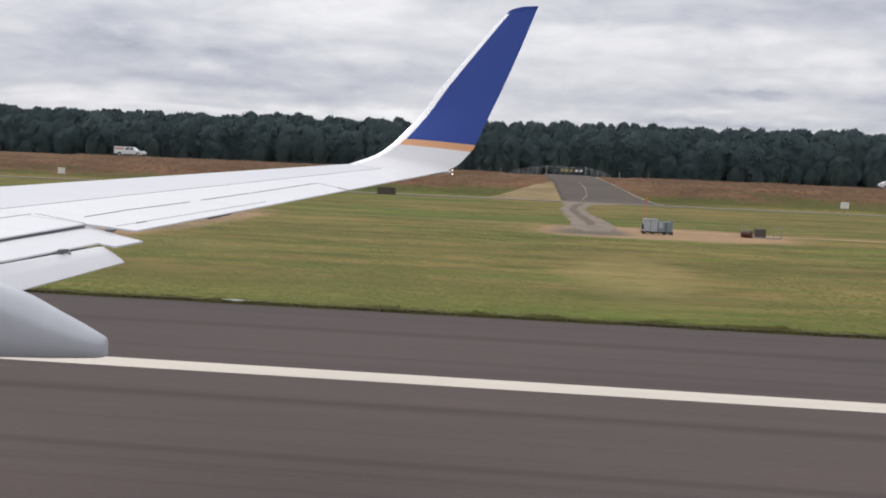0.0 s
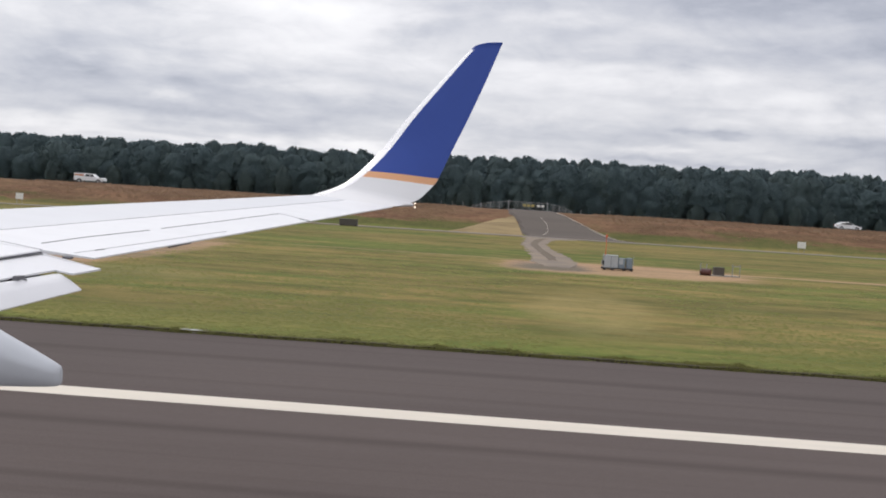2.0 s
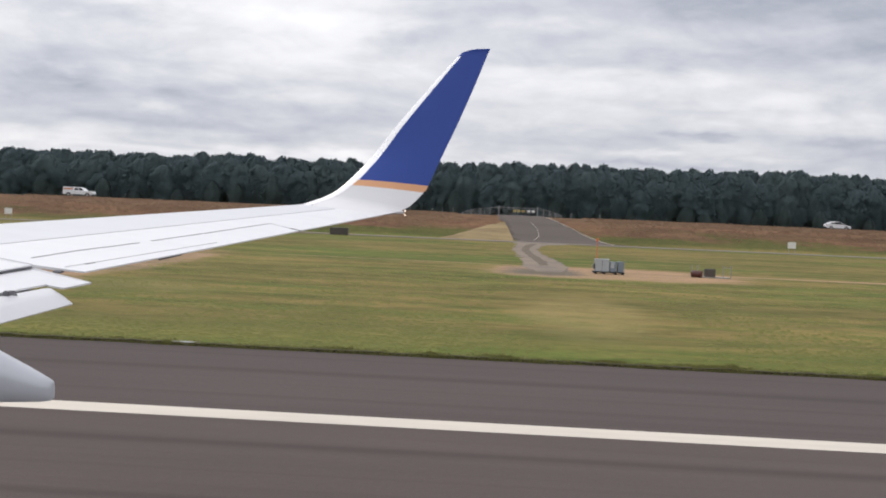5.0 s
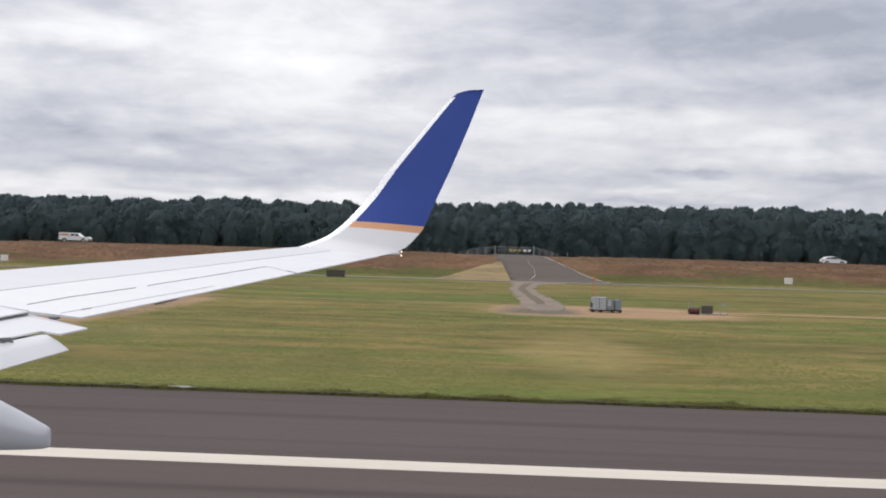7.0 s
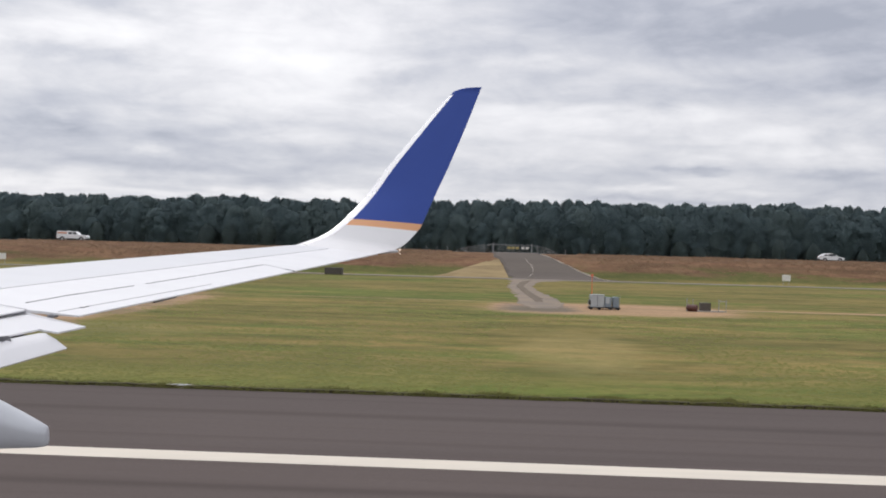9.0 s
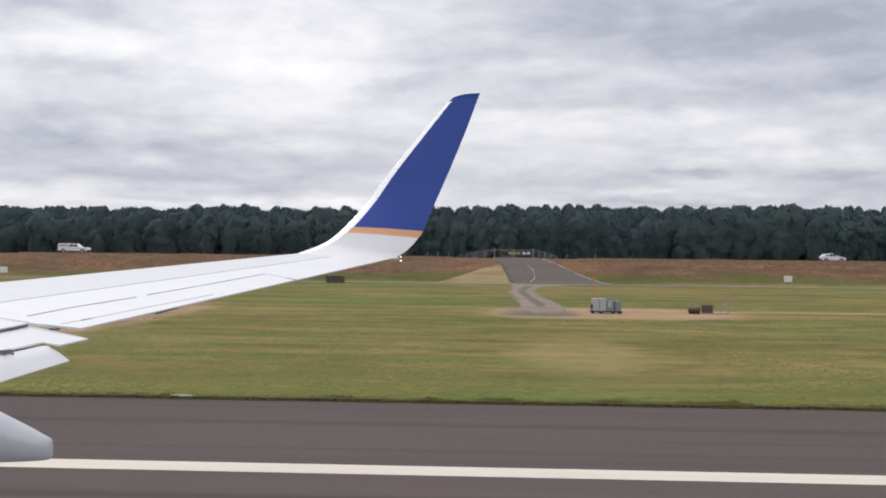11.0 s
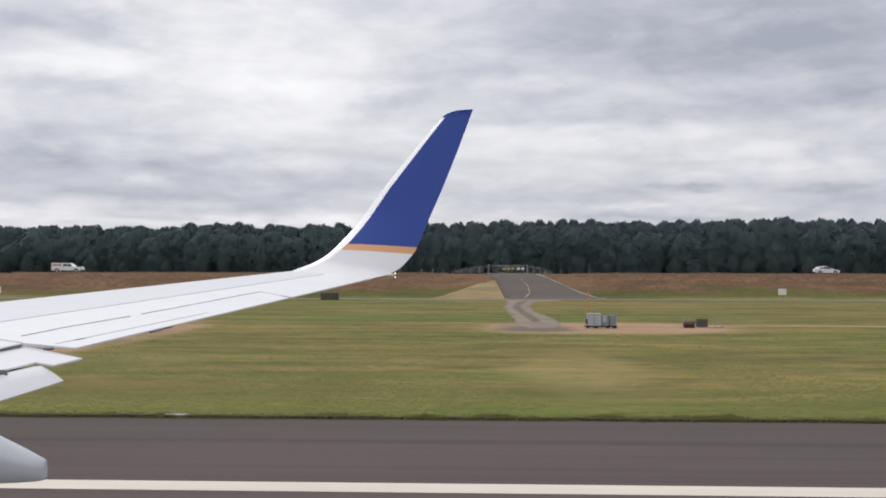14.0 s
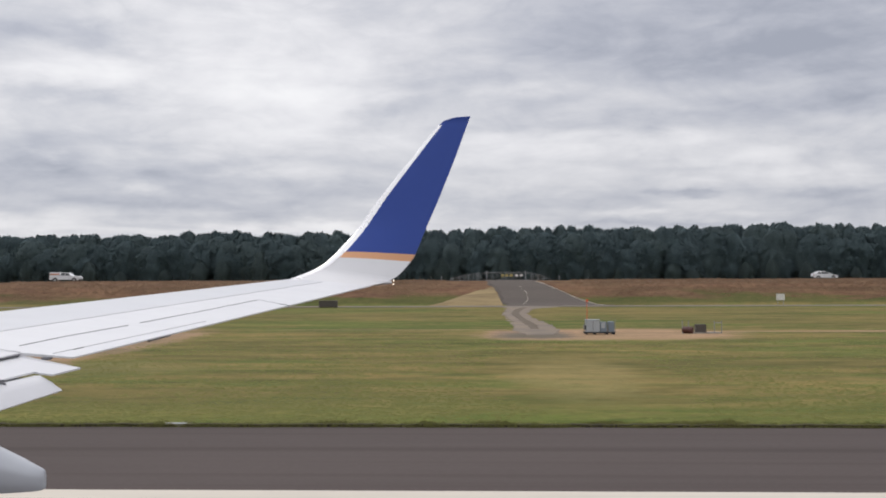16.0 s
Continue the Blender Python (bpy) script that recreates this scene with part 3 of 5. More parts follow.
def ground_z(x, y):
    """Level airfield, a flood bank with a road on its crest, the river channel and the wooded island."""
    if y < EDGE_Y:
        return -0.08 if y > -38.5 else 0.03
    if y < 178.5:
        g = 0.03 + 0.05 * noise.noise((x * 0.05, y * 0.05, 0)) * min(1, (y - EDGE_Y) / 10)
        return g * 0.4 if y > 168 else g
    if y < CREST_Y:
        u = (y - 178.5) / (CREST_Y - 178.5)
        return 0.02 + CREST_Z * (u * u * (3 - 2 * u)) ** 0.8 + 0.22 * noise.noise((x * 0.09, y * 0.16, 2.0)) * math.sin(math.pi * u)
    if y < 208:
        return CREST_Z
    if y < 226:
        return CREST_Z - (y - 208) / 18 * 8.0
    if y < 500:
        return -6.5
    if y < 545:
        return -6.5 + (y - 500) / 45 * 6.5
    return 0.0


def build_ground():
    ys = [-2500, -600, -120, -60, -38.6, -38.4, -10, 20, EDGE_Y - 0.02, EDGE_Y + 0.02]
    ys += [32 + 1.5 * k for k in range(12)] + [50 + 5 * k for k in range(24)] + [168, 168.9, 169, 175, 178.4]
    ys += [178.5 + 1.6 * k for k in range(13)] + [199, 203, 208, 212, 219, 226, 300, 500, 520, 545, 600, 700, 1000, 2400, 4300]
    ys = sorted(set(round(v, 2) for v in ys))
    xs = [-4000, -2000, -900, -600, -420] + [-260 + 5 * k for k in range(89)] + [190 + 10 * k for k in range(24)] + [440, 600, 900, 2000, 4000]
    bm = bmesh.new()
    grid = [[bm.verts.new((x, y, ground_z(x, y))) for x in xs] for y in ys]
    for a, b in zip(grid, grid[1:]):
        for k in range(len(xs) - 1):
            bm.faces.new((a[k], a[k + 1], b[k + 1], b[k]))
    return setting("ground", bm, GRASS, "mown airfield grass, part green and part straw, rising to a dry rust-coloured flood bank", True)


build_ground()

RW0, RW1 = -900.0, 640.0      # the stretch of runway that is built
setting("runway", boxed(RW0, RW1, -24.6, 22.1, -0.3, 0.0), ASPHALT, "dark grey asphalt runway with tyre streaks")
for a, b in ((22.1, EDGE_Y), (-38.4, -24.6)):
    setting("runway_shoulder", boxed(RW0, RW1, a, b, -0.3, -0.004), SHOULDER, "asphalt shoulder beside the runway, slightly darker")
# the pavement widens in a curve round the displaced threshold
flare = [(340 + 4 * k, EDGE_Y + 10.5 * math.sin(math.pi * k / 24) ** 1.4) for k in range(25)]
setting("threshold_apron", slab(bmesh.new(), [(340, EDGE_Y - 0.3)] + [(436, EDGE_Y - 0.3)] + flare[::-1][1:-1], -0.2, 0.085), SHOULDER, "asphalt bulge of the pavement beside the threshold")


def marking(name, outline, label, mat=None):
    setting(name, slab(bmesh.new(), outline, -0.01, 0.005), mat or PAINT, label)


def bar(name, x0, x1, y0, y1, label):
    marking(name, [(x0, y0), (x1, y0), (x1, y1), (x0, y1)], label)


MID_Y = -1.75                 # runway centre line
THRESHOLD = 378.3             # where the threshold bar begins
for s in (1, -1):
    c = MID_Y + s * (LINE_Y - MID_Y)
    bar("runway_edge_line", RW0, RW1, c - 0.45, c + 0.45, "solid off-white runway edge line, worn paint")
# threshold stripes, 1.75 m wide with gaps of 1.75 m
for k in range(12):
    y1 = 20.7 - 3.5 * k - (2.0 if k > 5 else 0.0)
    bar("threshold_stripe", THRESHOLD - 48.7, THRESHOLD - 3.0, y1 - 1.75, y1, "broad white threshold stripe painted along the runway")
bar("threshold_bar", THRESHOLD, THRESHOLD + 3.05, 2 * MID_Y - LINE_Y + 0.5, LINE_Y - 0.5, "broad white threshold bar painted across the runway")
setting("light_strip", boxed(THRESHOLD + 4.1, THRESHOLD + 5.3, -30.8, 27.3, -0.2, 0.009), CONCRETE, "pale concrete strip across the runway holding flush lights")
# arrowheads before the threshold, two legs each
for k in range(5):
    yc = 18.4 - 10.0 * k
    for s in (1, -1):
        x0, x1 = THRESHOLD + 5.8, THRESHOLD + 19.0
        marking("threshold_arrow", [(x0, yc - 0.05 * s), (x1, yc + s * 2.2), (x1, yc + s * 1.2), (x0 + 5.0, yc - 0.05 * s)][::s], "white painted arrowhead leg before the threshold")
# touchdown zone bars and the aiming point, both sides of the centre line
for s in (1, -1):
    for back, rows in ((152, (0, 1, 2)), (457, (1, 2)), (610, (1, 2))):
        for k in rows:
            y0 = MID_Y + s * (11.3 + 3.35 * k)
            bar("touchdown_bar", THRESHOLD - back - 22.9, THRESHOLD - back, min(y0, y0 + s * 1.83), max(y0, y0 + s * 1.83), "white touchdown zone bar painted along the runway")
    y0 = MID_Y + s * 11.3
    bar("aiming_point", THRESHOLD - 351, THRESHOLD - 305, min(y0, y0 + s * 9.1), max(y0, y0 + s * 9.1), "broad white aiming point block painted on the runway")

# gully covers at the foot of the grass edge
for k in range(-3, 7):
    g = thing("drain_cover", "small pale concrete drain cover at the grass edge", "drain cover", "drain covers", pose(-9.0 + 60.5 * k, EDGE_Y + 0.28, 0))
    part("slab", boxed(-0.42, 0.42, -0.3, 0.26, -0.1, 0.05, bevel=0.02), CONCRETE, g)
    part("grate", boxed(-0.3, 0.3, -0.22, 0.12, 0.045, 0.062), STEEL, g, "rusty steel grate")

# perimeter road at the toe of the bank, nearer at its aft end
road_l = [(-900, 172.5), (0, 169.0), (640, 164.5)]
road_r = [(640, 171.0), (0, 175.2), (-900, 178.3)]
setting("perimeter_road", slab(bmesh.new(), road_l + road_r, -0.1, 0.075), LANE, "narrow grey asphalt perimeter road at the foot of the bank")
setting("crest_road", boxed(-900, 640, 200.2, 206.6, 3.7, CREST_Z + 0.02), ROAD, "asphalt road along the crest of the flood bank")
# a shallow drain across the field
setting("field_drain", boxed(-900, -30, 93.2, 93.75, -0.3, 0.045), surface("drain_mud", (0.055, 0.05, 0.03), 0.95, vary=0.4, scale=0.4), "thin dark drainage channel running across the grass")
setting("river", boxed(-3000, 3000, 222, 505, -6.4, -5.6), WATER, "grey river channel behind the flood bank")


# ---- access track, ramp and bare ground ----
def ribbon(centre, lift):
    """A strip over the ground along (x, y, half width)."""
    bm = bmesh.new()
    rows = []
    for i in range(len(centre) - 1):
        (x0, y0, w0), (x1, y1, w1) = centre[i], centre[i + 1]
        n = max(2, int((y1 - y0) / 2.0))
        for k in range(n + (i == len(centre) - 2)):
            u = k / n
            x, y, w = x0 + (x1 - x0) * u, y0 + (y1 - y0) * u, w0 + (w1 - w0) * u
            j = 0.15 * w * noise.noise((y * 0.35, 3.0, 0)), 0.15 * w * noise.noise((y * 0.35, 9.0, 0))
            row = []
            for s in (-1, -0.9, 0.9, 1):
                px = x + s * w + (j[0] if s < 0 else j[1]) * abs(s)
                row.append(bm.verts.new((px, y, max(ground_z(px, y), ground_z(px, y + 0.8)) + (lift if abs(s) < 1 and (i or k) else -0.12))))
            rows.append(row)
    for a, b in zip(rows, rows[1:]):
        for k in range(3):
            bm.faces.new((a[k], a[k + 1], b[k + 1], b[k]))
    return bm


def patch(name, cx, cy, rx, ry, mat, label, lift, seed):
    """An irregular patch of bare ground that dies out in the grass."""
    bm = bmesh.new()
    n = 44
    mid = bm.verts.new((cx, cy, ground_z(cx, cy) + lift))
    rings = []
    for f in (0.4, 0.75, 1.0):
        ring = []
        for k in range(n):
            a = k * math.tau / n
            j = 1 + (0.34 * noise.noise((math.cos(a) * 2.2 + seed, math.sin(a) * 2.2, seed)) + 0.16 * noise.noise((math.cos(a) * 7 + seed, math.sin(a) * 7, seed))) * f
            x, y = cx + rx * f * j * math.cos(a), cy + ry * f * j * math.sin(a)
            ring.append(bm.verts.new((x, y, ground_z(x, y) + (lift if f < 1 else -0.03))))
        rings.append(ring)
    for k in range(n):
        bm.faces.new((mid, rings[0][k], rings[0][(k + 1) % n]))
        for a, b in zip(rings, rings[1:]):
            bm.faces.new((a[k], b[k], b[(k + 1) % n], a[(k + 1) % n]))
    return setting(name, bm, mat, label, True)


def ragged(points, wave, seed):
    """Points (x, y, half width) refined and given an uneven edge."""
    out = []
    for (x0, y0, w0), (x1, y1, w1) in zip(points, points[1:]):
        for k in range(10):
            u = k / 10
            e = u * u * (3 - 2 * u)
            y = y0 + (y1 - y0) * u
            out.append((x0 + (x1 - x0) * u + wave * noise.noise((y * 0.35, seed, 0)), y, w0 + (w1 - w0) * e + wave * noise.noise((y * 0.5, seed, 9))))
    return out + [points[-1]]


setting("access_track", ribbon(ragged([(3.8, 82, 1.2), (3.9, 90, 2.0), (3.9, 100, 1.8), (3.4, 115, 1.5), (3.2, 135, 1.6), (4.4, 156, 2.0), (6.6, 169, 4.6)], 0.45, 3), 0.05), TRACK, "worn pale asphalt track leading from the equipment pad")
setting("track_centre", ribbon(ragged([(3.9, 92, 0.35), (3.8, 100, 0.5), (3.4, 115, 0.42), (3.2, 135, 0.5), (4.3, 154, 0.6), (5.4, 163, 0.3)], 0.22, 6), 0.065), TRACK_EARTH, "darker earth between the wheel ruts of the track")
setting("gate_ramp", ribbon(ragged([(11.8, 175, 9.6), (9.8, 180, 7.6), (8.1, 184.5, 6.4), (5.9, 190, 5.2), (4.2, 195, 4.5), (3.3, 199.8, 4.2)], 0.25, 5), 0.12), ROAD, "asphalt ramp climbing the flood bank to the gate")
setting("ramp_edge_line", ribbon(ragged([(18.6, 176.6, 0.016), (16.4, 181, 0.018), (13.7, 185, 0.018), (10.5, 190.3, 0.016), (8.2, 195.5, 0.014)], 0.02, 8), 0.16), PAINT, "thin worn white edge line on the ramp")
setting("ramp_edge_line", ribbon(ragged([(5.6, 179.0, 0.015), (6.5, 182, 0.022), (6.4, 186.5, 0.022), (5.3, 190, 0.015)], 0.02, 7), 0.16), PAINT, "thin worn white edge line on the ramp")


def ramp_slope():
    """The dry, grown-over side slope that carries the ramp, proud of the bank."""
    bm = bmesh.new()
    rows = []
    for i in range(13):
        v = i / 12
        foot, head = Vector((-10.5 + 12.9 * v, 177.6)), Vector((-9.0 + 9.6 * v, 178.4 + 13.8 * v ** 0.75 + 0.9 * noise.noise((v * 5, 1, 0)) * v))
        row = []
        for j in range(9):
            u = j / 8
            p = foot.lerp(head, u)
            rise = 0.42 * math.sin(math.pi * min(1.0, 0.12 + u)) * min(1.0, 3 * v) + 0.12 * noise.noise((p.x * 0.6, p.y * 0.6, 2))
            edge = i == 0 or j in (0, 8)
            row.append(bm.verts.new((p.x, p.y, ground_z(p.x, p.y) + (-0.12 if edge else 0.10 + rise))))
        rows.append(row)
    for a, b in zip(rows, rows[1:]):
        for j in range(8):
            bm.faces.new((a[j], b[j], b[j + 1], a[j + 1]))
    bmesh.ops.recalc_face_normals(bm, faces=bm.faces)
    setting("ramp_side_slope", bm, STRAW, "dry straw-coloured side slope of the gate ramp", True)


ramp_slope()
PAPI_X = -27.6
for gx, gy, sd in ((PAPI_X + 0.4, 37.5, 1), (PAPI_X + 0.4, 45.5, 2), (PAPI_X + 0.4, 54.0, 3), (PAPI_X + 0.4, 62.0, 4)):
    patch("gravel_pad", gx, gy, 0.95, 0.7, GRAVEL, "grey gravel pad under a landing aid light", 0.03, sd)


# ---- the aircraft: wing, flaps, winglet ----
aircraft = thing("aircraft_wing", "white airliner wing, flaps lowered, with blue and orange winglet", "airplane wing")


def top_z(x, y):
    """Upper skin of the wing, nearly a plane."""
    return -0.0847 * x + 0.1203 * y + 2.155


def le_x(y):
    return -2.5 - 0.52 * (15.25 - y)


def te_x(y):
    return -1.45 - 0.31 * (15.3 - y)


def bay_x(y):
    """Rear edge of the fixed skin over the flap bay."""
    return -3.87 - 0.32 * (8.93 - y)


UPPER = ((0.0, -0.5), (0.004, -0.22), (0.018, -0.06), (0.05, 0.0), (0.12, 0.10), (0.25, 0.16), (0.42, 0.17), (0.62, 0.12), (0.82, 0.05), (1.0, 0.0))


def wing_ring(y, rear):
    """A section at span y: upper skin from nose to rear, lower skin back."""
    a, b = le_x(y), rear
    full = te_x(y) - a
    th = 0.105 * full
    up, lo = [], []
    for u, h in UPPER:
        x = a + (b - a) * u
        f = (x - a) / full
        up.append((x, y, top_z(x, y) + 0.12 * th * h))
        d = th * (0.55 * (1 - f) + 0.5 * math.sin(math.pi * min(1, f) ** 0.75)) * (1 - f) ** 0.35 if 0 < f < 1 else th * (0.5 if f <= 0 else 0.0)
        d *= (1 - u) ** 0.4 if u < 1 else 0.0
        lo.append((x, y, top_z(x, y) - max(0.012, d) - (0.1 * th * (1 - u) if u else 0)))
    return up + lo[:0:-1]


bm = bmesh.new()
loft(bm, [wing_ring(y, te_x(y)) for y in (8.93, 9.6, 10.4, 11.2, 12.0, 12.8, 13.6, 14.3, 14.85)])
part("outer_wing", bm, WING_WHITE, aircraft, "white painted outer wing with aileron", True)
bm = bmesh.new()
loft(bm, [wing_ring(y, bay_x(y)) for y in (0.6, 2.5, 4.5, 6.5, 7.6, 8.4, 8.925)])
part("inner_wing", bm, WING_WHITE, aircraft, "white painted inner wing over the flap bay", True)


def strip(name, a, b, w, mat, label=""):
    """A narrow line laid into the upper skin from a to b (plan), w wide, as a recessed-looking gasket."""
    a, b = Vector((*a, 0)), Vector((*b, 0))
    d = (b - a).normalized()
    n = Vector((-d.y, d.x, 0)) * w / 2
    bm = bmesh.new()
    k = 16
    rows = []
    for i in range(k + 1):
        p = a.lerp(b, i / k)
        row = []
        for q in (p - n, p + n):
            f = (q.x - le_x(q.y)) / (te_x(q.y) - le_x(q.y))
            f = max(0.0, min(1.0, f))
            h = np.interp(f, [u for u, _ in UPPER], [v for _, v in UPPER])
            z = top_z(q.x, q.y) + 0.12 * 0.105 * (te_x(q.y) - le_x(q.y)) * h
            row.append((q.x, q.y, z))
        rows.append([(x, y, z - 0.01) for x, y, z in row] + [(x, y, z + 0.005) for x, y, z in row[::-1]])
    loft(bm, rows)
    part(name, bm, mat, aircraft, label)


# aileron hinge gap in broken lengths, tab gap, spar seam, panel edges
for (a, b) in (((-3.98, 9.17), (-3.83, 9.645)), ((-3.83, 9.66), (-3.49, 10.50)), ((-3.43, 10.68), (-3.145, 11.465)), ((-3.13, 11.50), (-2.93, 12.08)), ((-2.92, 12.12), (-2.70, 12.74))):
    strip("aileron_gap", a, b, 0.0075, HINGE, "dark hinge gap of the aileron")
strip("tab_gap", (-3.62, 8.99), (-2.88, 11.08), 0.006, SEAM, "fine seam of the aileron tab")
strip("tab_hinge", (-3.53, 9.22), (-3.49, 9.33), 0.008, GAP)
strip("aileron_end_gap", (-2.69, 12.76), (-2.42, 12.60), 0.006, SEAM)
strip("aileron_end_gap", (-2.42, 12.60), (-2.30, 12.54), 0.014, GAP)
strip("spar_seam", (-4.95, 8.35), (-2.25, 14.75), 0.007, SEAM, "fine grey skin seam along the wing")
strip("bay_edge_seam", (-4.35, 9.03), (-3.87, 8.93), 0.006, SEAM)
strip("bay_edge_seam", (-4.55, 8.5), (-4.38, 9.0), 0.008, SEAM)
bm = bmesh.new()
slab(bm, [(-3.67, 8.87), (-3.66, 8.95), (-3.60, 8.93), (-3.61, 8.87)], lambda x, y: top_z(x, y) - 0.030, lambda x, y: top_z(x, y) - 0.014)
part("seal", bm, GAP, aircraft, "black rubber seal at the flap end")


def tilted(p, q, r):
    """The height of the plane through three points."""
    a, b = Vector(q) - Vector(p), Vector(r) - Vector(p)
    n = a.cross(b)
    return lambda x, y: p[2] - (n.x * (x - p[0]) + n.y * (y - p[1])) / n.z


IN = 5.6  # how far the flaps go on inboard
fore = tilted((-3.873, 8.93, 3.536), (-3.295, 8.75, 3.448), (-3.86, 7.467, 3.353))
bm = bmesh.new()
outline = [(-3.97 - 0.32 * IN, 8.93 - IN), (-3.97, 8.93), (-3.86, 8.925), (-3.295, 8.75), (-3.397, 8.432), (-3.50, 8.435), (-3.548, 8.45), (-3.548 - 0.32 * IN, 8.45 - IN)]
slab(bm, outline, lambda x, y: fore(x, y) - 0.014, lambda x, y: fore(x, y) - (0.03 if x + 3.97 < 0.32 * (y - 8.93) + 0.02 else 0.0))
part("fore_flap", bm, FLAP_GREY, aircraft, "light grey fore flap, lowered")


def aft_front(s):
    """Front edge of the aft flap, s metres inboard of its outer end."""
    return Vector((-3.50 - 0.3207 * s, 8.40 - s, 3.412 - 0.080 * s))


def aft_rear(s):
    return Vector((-3.321 - 0.32 * s, 8.40 - s, 3.297 - 0.126 * s))


def aft(x, y):
    s = 8.40 - y
    f, r = aft_front(s), aft_rear(s)
    return f.z + (r.z - f.z) * (x - f.x) / (r.x - f.x)


bm = bmesh.new()
down = Vector((-0.006, 0, -0.016))
rings = []
for s in (-0.02, 0.0, 1.2, 3.0, IN):
    f, r = aft_front(s), aft_rear(s)
    nose = f + Vector((-0.055, 0, -0.004))
    rings.append([nose, f, f.lerp(r, 0.5) + Vector((0, 0, 0.008)), r, r + down * 0.5, f.lerp(r, 0.5) + down, nose + down])
loft(bm, rings)
part("aft_flap", bm, FLAP_GREY, aircraft, "light grey aft flap, lowered further", True)
for k in range(3):
    bx, by = -3.645 - 0.72 * k, 8.04 - 2.25 * k
    bm = boxed(bx - 0.03, bx + 0.02, by - 0.07, by + 0.05, aft(bx, by) - 0.03, aft(bx, by) + 0.006, bevel=0.006)
    rod(bm, (bx - 0.02, by - 0.05, aft(bx, by)), (bx + 0.04, by + 0.02, aft(bx + 0.04, by)), 0.012)
    part("flap_bracket", bm, GAP, aircraft, "dark hinge bracket between the flaps")
# dark strip added to draw the shade under the rear edge of the fixed skin
bm = bmesh.new()
slab(bm, [(bay_x(2.0) - 0.02, 2.0), (bay_x(8.92) - 0.02, 8.92), (bay_x(8.92) + 0.006, 8.92), (bay_x(2.0) + 0.006, 2.0)], lambda x, y: top_z(x, y) - 0.020, lambda x, y: top_z(x, y) - 0.013)
part("flap_bay_gap", bm, GAP, aircraft, "dark strip for the shade over the flap")
# cove between the two flaps; its dark colour stands for the shade there
bm = bmesh.new()
loft(bm, [[aft_front(s) + Vector((-0.30, 0, -0.014)), aft_front(s) + Vector((0.0, 0, -0.016)), aft_front(s) + Vector((0.0, 0, -0.03)), aft_front(s) + Vector((-0.30, 0, -0.03))] for s in (0.0, IN)])
part("flap_cove", bm, GAP, aircraft, "cove panel between the flaps, coloured dark for its shade")
# small hinge fairing under the trailing edge
part("hinge_fairing", rod(bmesh.new(), (-3.14, 10.02, 3.598), (-3.03, 10.34, 3.630), 0.016, 0.010), GAP, aircraft, "dark hinge fairing under the aileron")

# canoe-shaped fairing of the flap track
def fairing(yc):
    sections = [  # x, bottom, top, half width
        (-7.2, 2.98, 3.00, 0.02), (-6.6, 2.84, 3.10, 0.14), (-5.6, 2.76, 3.26, 0.18), (-4.5, 2.75, 3.37, 0.18), (-3.6, 2.78, 3.28, 0.165),
        (-3.36, 2.79, 3.190, 0.152), (-3.20, 2.795, 3.11, 0.138), (-3.01, 2.803, 3.02, 0.108), (-2.92, 2.806, 2.975, 0.080), (-2.875, 2.808, 2.953, 0.056), (-2.856, 2.811, 2.943, 0.040), (-2.847, 2.818, 2.935, 0.026), (-2.844, 2.830, 2.925, 0.014)]
    rings = []
    for x, z0, z1, w in sections:
        h = z1 - z0
        d = min(0.11, 0.30 * h)
        half = [(0.0, z1), (0.30, z1 - 0.10 * d), (0.62, z1 - 0.48 * d), (0.86, z1 - 0.92 * d), (0.95, z1 - 1.16 * d), (1.0, z1 - 1.45 * d), (0.99, z0 + 0.32 * h), (0.95, z0 + 0.10 * h), (0.82, z0 + 0.015 * h), (0.0, z0)]
        ring = [(x, yc - w * a, z) for a, z in half] + [(x, yc + w * a, z) for a, z in half[-2:0:-1]]
        rings.append(ring)
    return loft(bmesh.new(), rings)


part("flap_track_fairing", fairing(6.95), FAIRING, aircraft, "blue-grey canoe-shaped flap track fairing", True)

# ---- winglet ----
SECTIONS = [  # leading edge, trailing edge, how far the section has turned upright
    ((-2.708, 14.85, 4.168), (-1.589, 14.85, 4.076), 0.0),
    ((-2.50, 15.22, 4.27), (-1.43, 15.36, 4.125), 0.32),
    ((-2.35, 15.38, 4.36), (-1.27, 15.50, 4.22), 0.55),
    ((-2.25, 15.48, 4.455), (-1.11, 15.66, 4.41), 0.75),
    ((-2.17, 15.56, 4.54), (-1.05, 15.70, 4.51), 0.84),
    ((-1.89, 15.85, 4.90), (-0.89, 15.85, 4.92), 0.93),
    ((-1.60, 16.00, 5.34), (-0.71, 16.00, 5.36), 1.0),
    ((-1.17, 16.17, 5.90), (-0.475, 16.18, 5.98), 1.0),
    ((-0.735, 16.34, 6.455), (-0.295, 16.34, 6.50), 1.0),
    ((-0.62, 16.35, 6.54), (-0.265, 16.355, 6.575), 1.0),
    ((-0.50, 16.355, 6.575), (-0.26, 16.36, 6.595), 1.0),
]
CHORD = ((0.0, 0.0), (0.012, 0.35), (0.045, 0.62), (0.115, 0.86), (0.25, 1.0), (0.5, 0.85), (0.78, 0.42), (1.0, 0.04))


def winglet_point(key, u, h, side):
    le, te, up = Vector(key[0]), Vector(key[1]), key[2]
    chord = (te - le).length
    turn = up * radians(72)
    n = Vector((0, -math.sin(turn), math.cos(turn)))
    th = 0.045 * chord
    grow = 0.06 + 0.94 * up ** 0.8 if side > 0 else 1.0
    return le.lerp(te, u) + n * (side * h * th * grow)


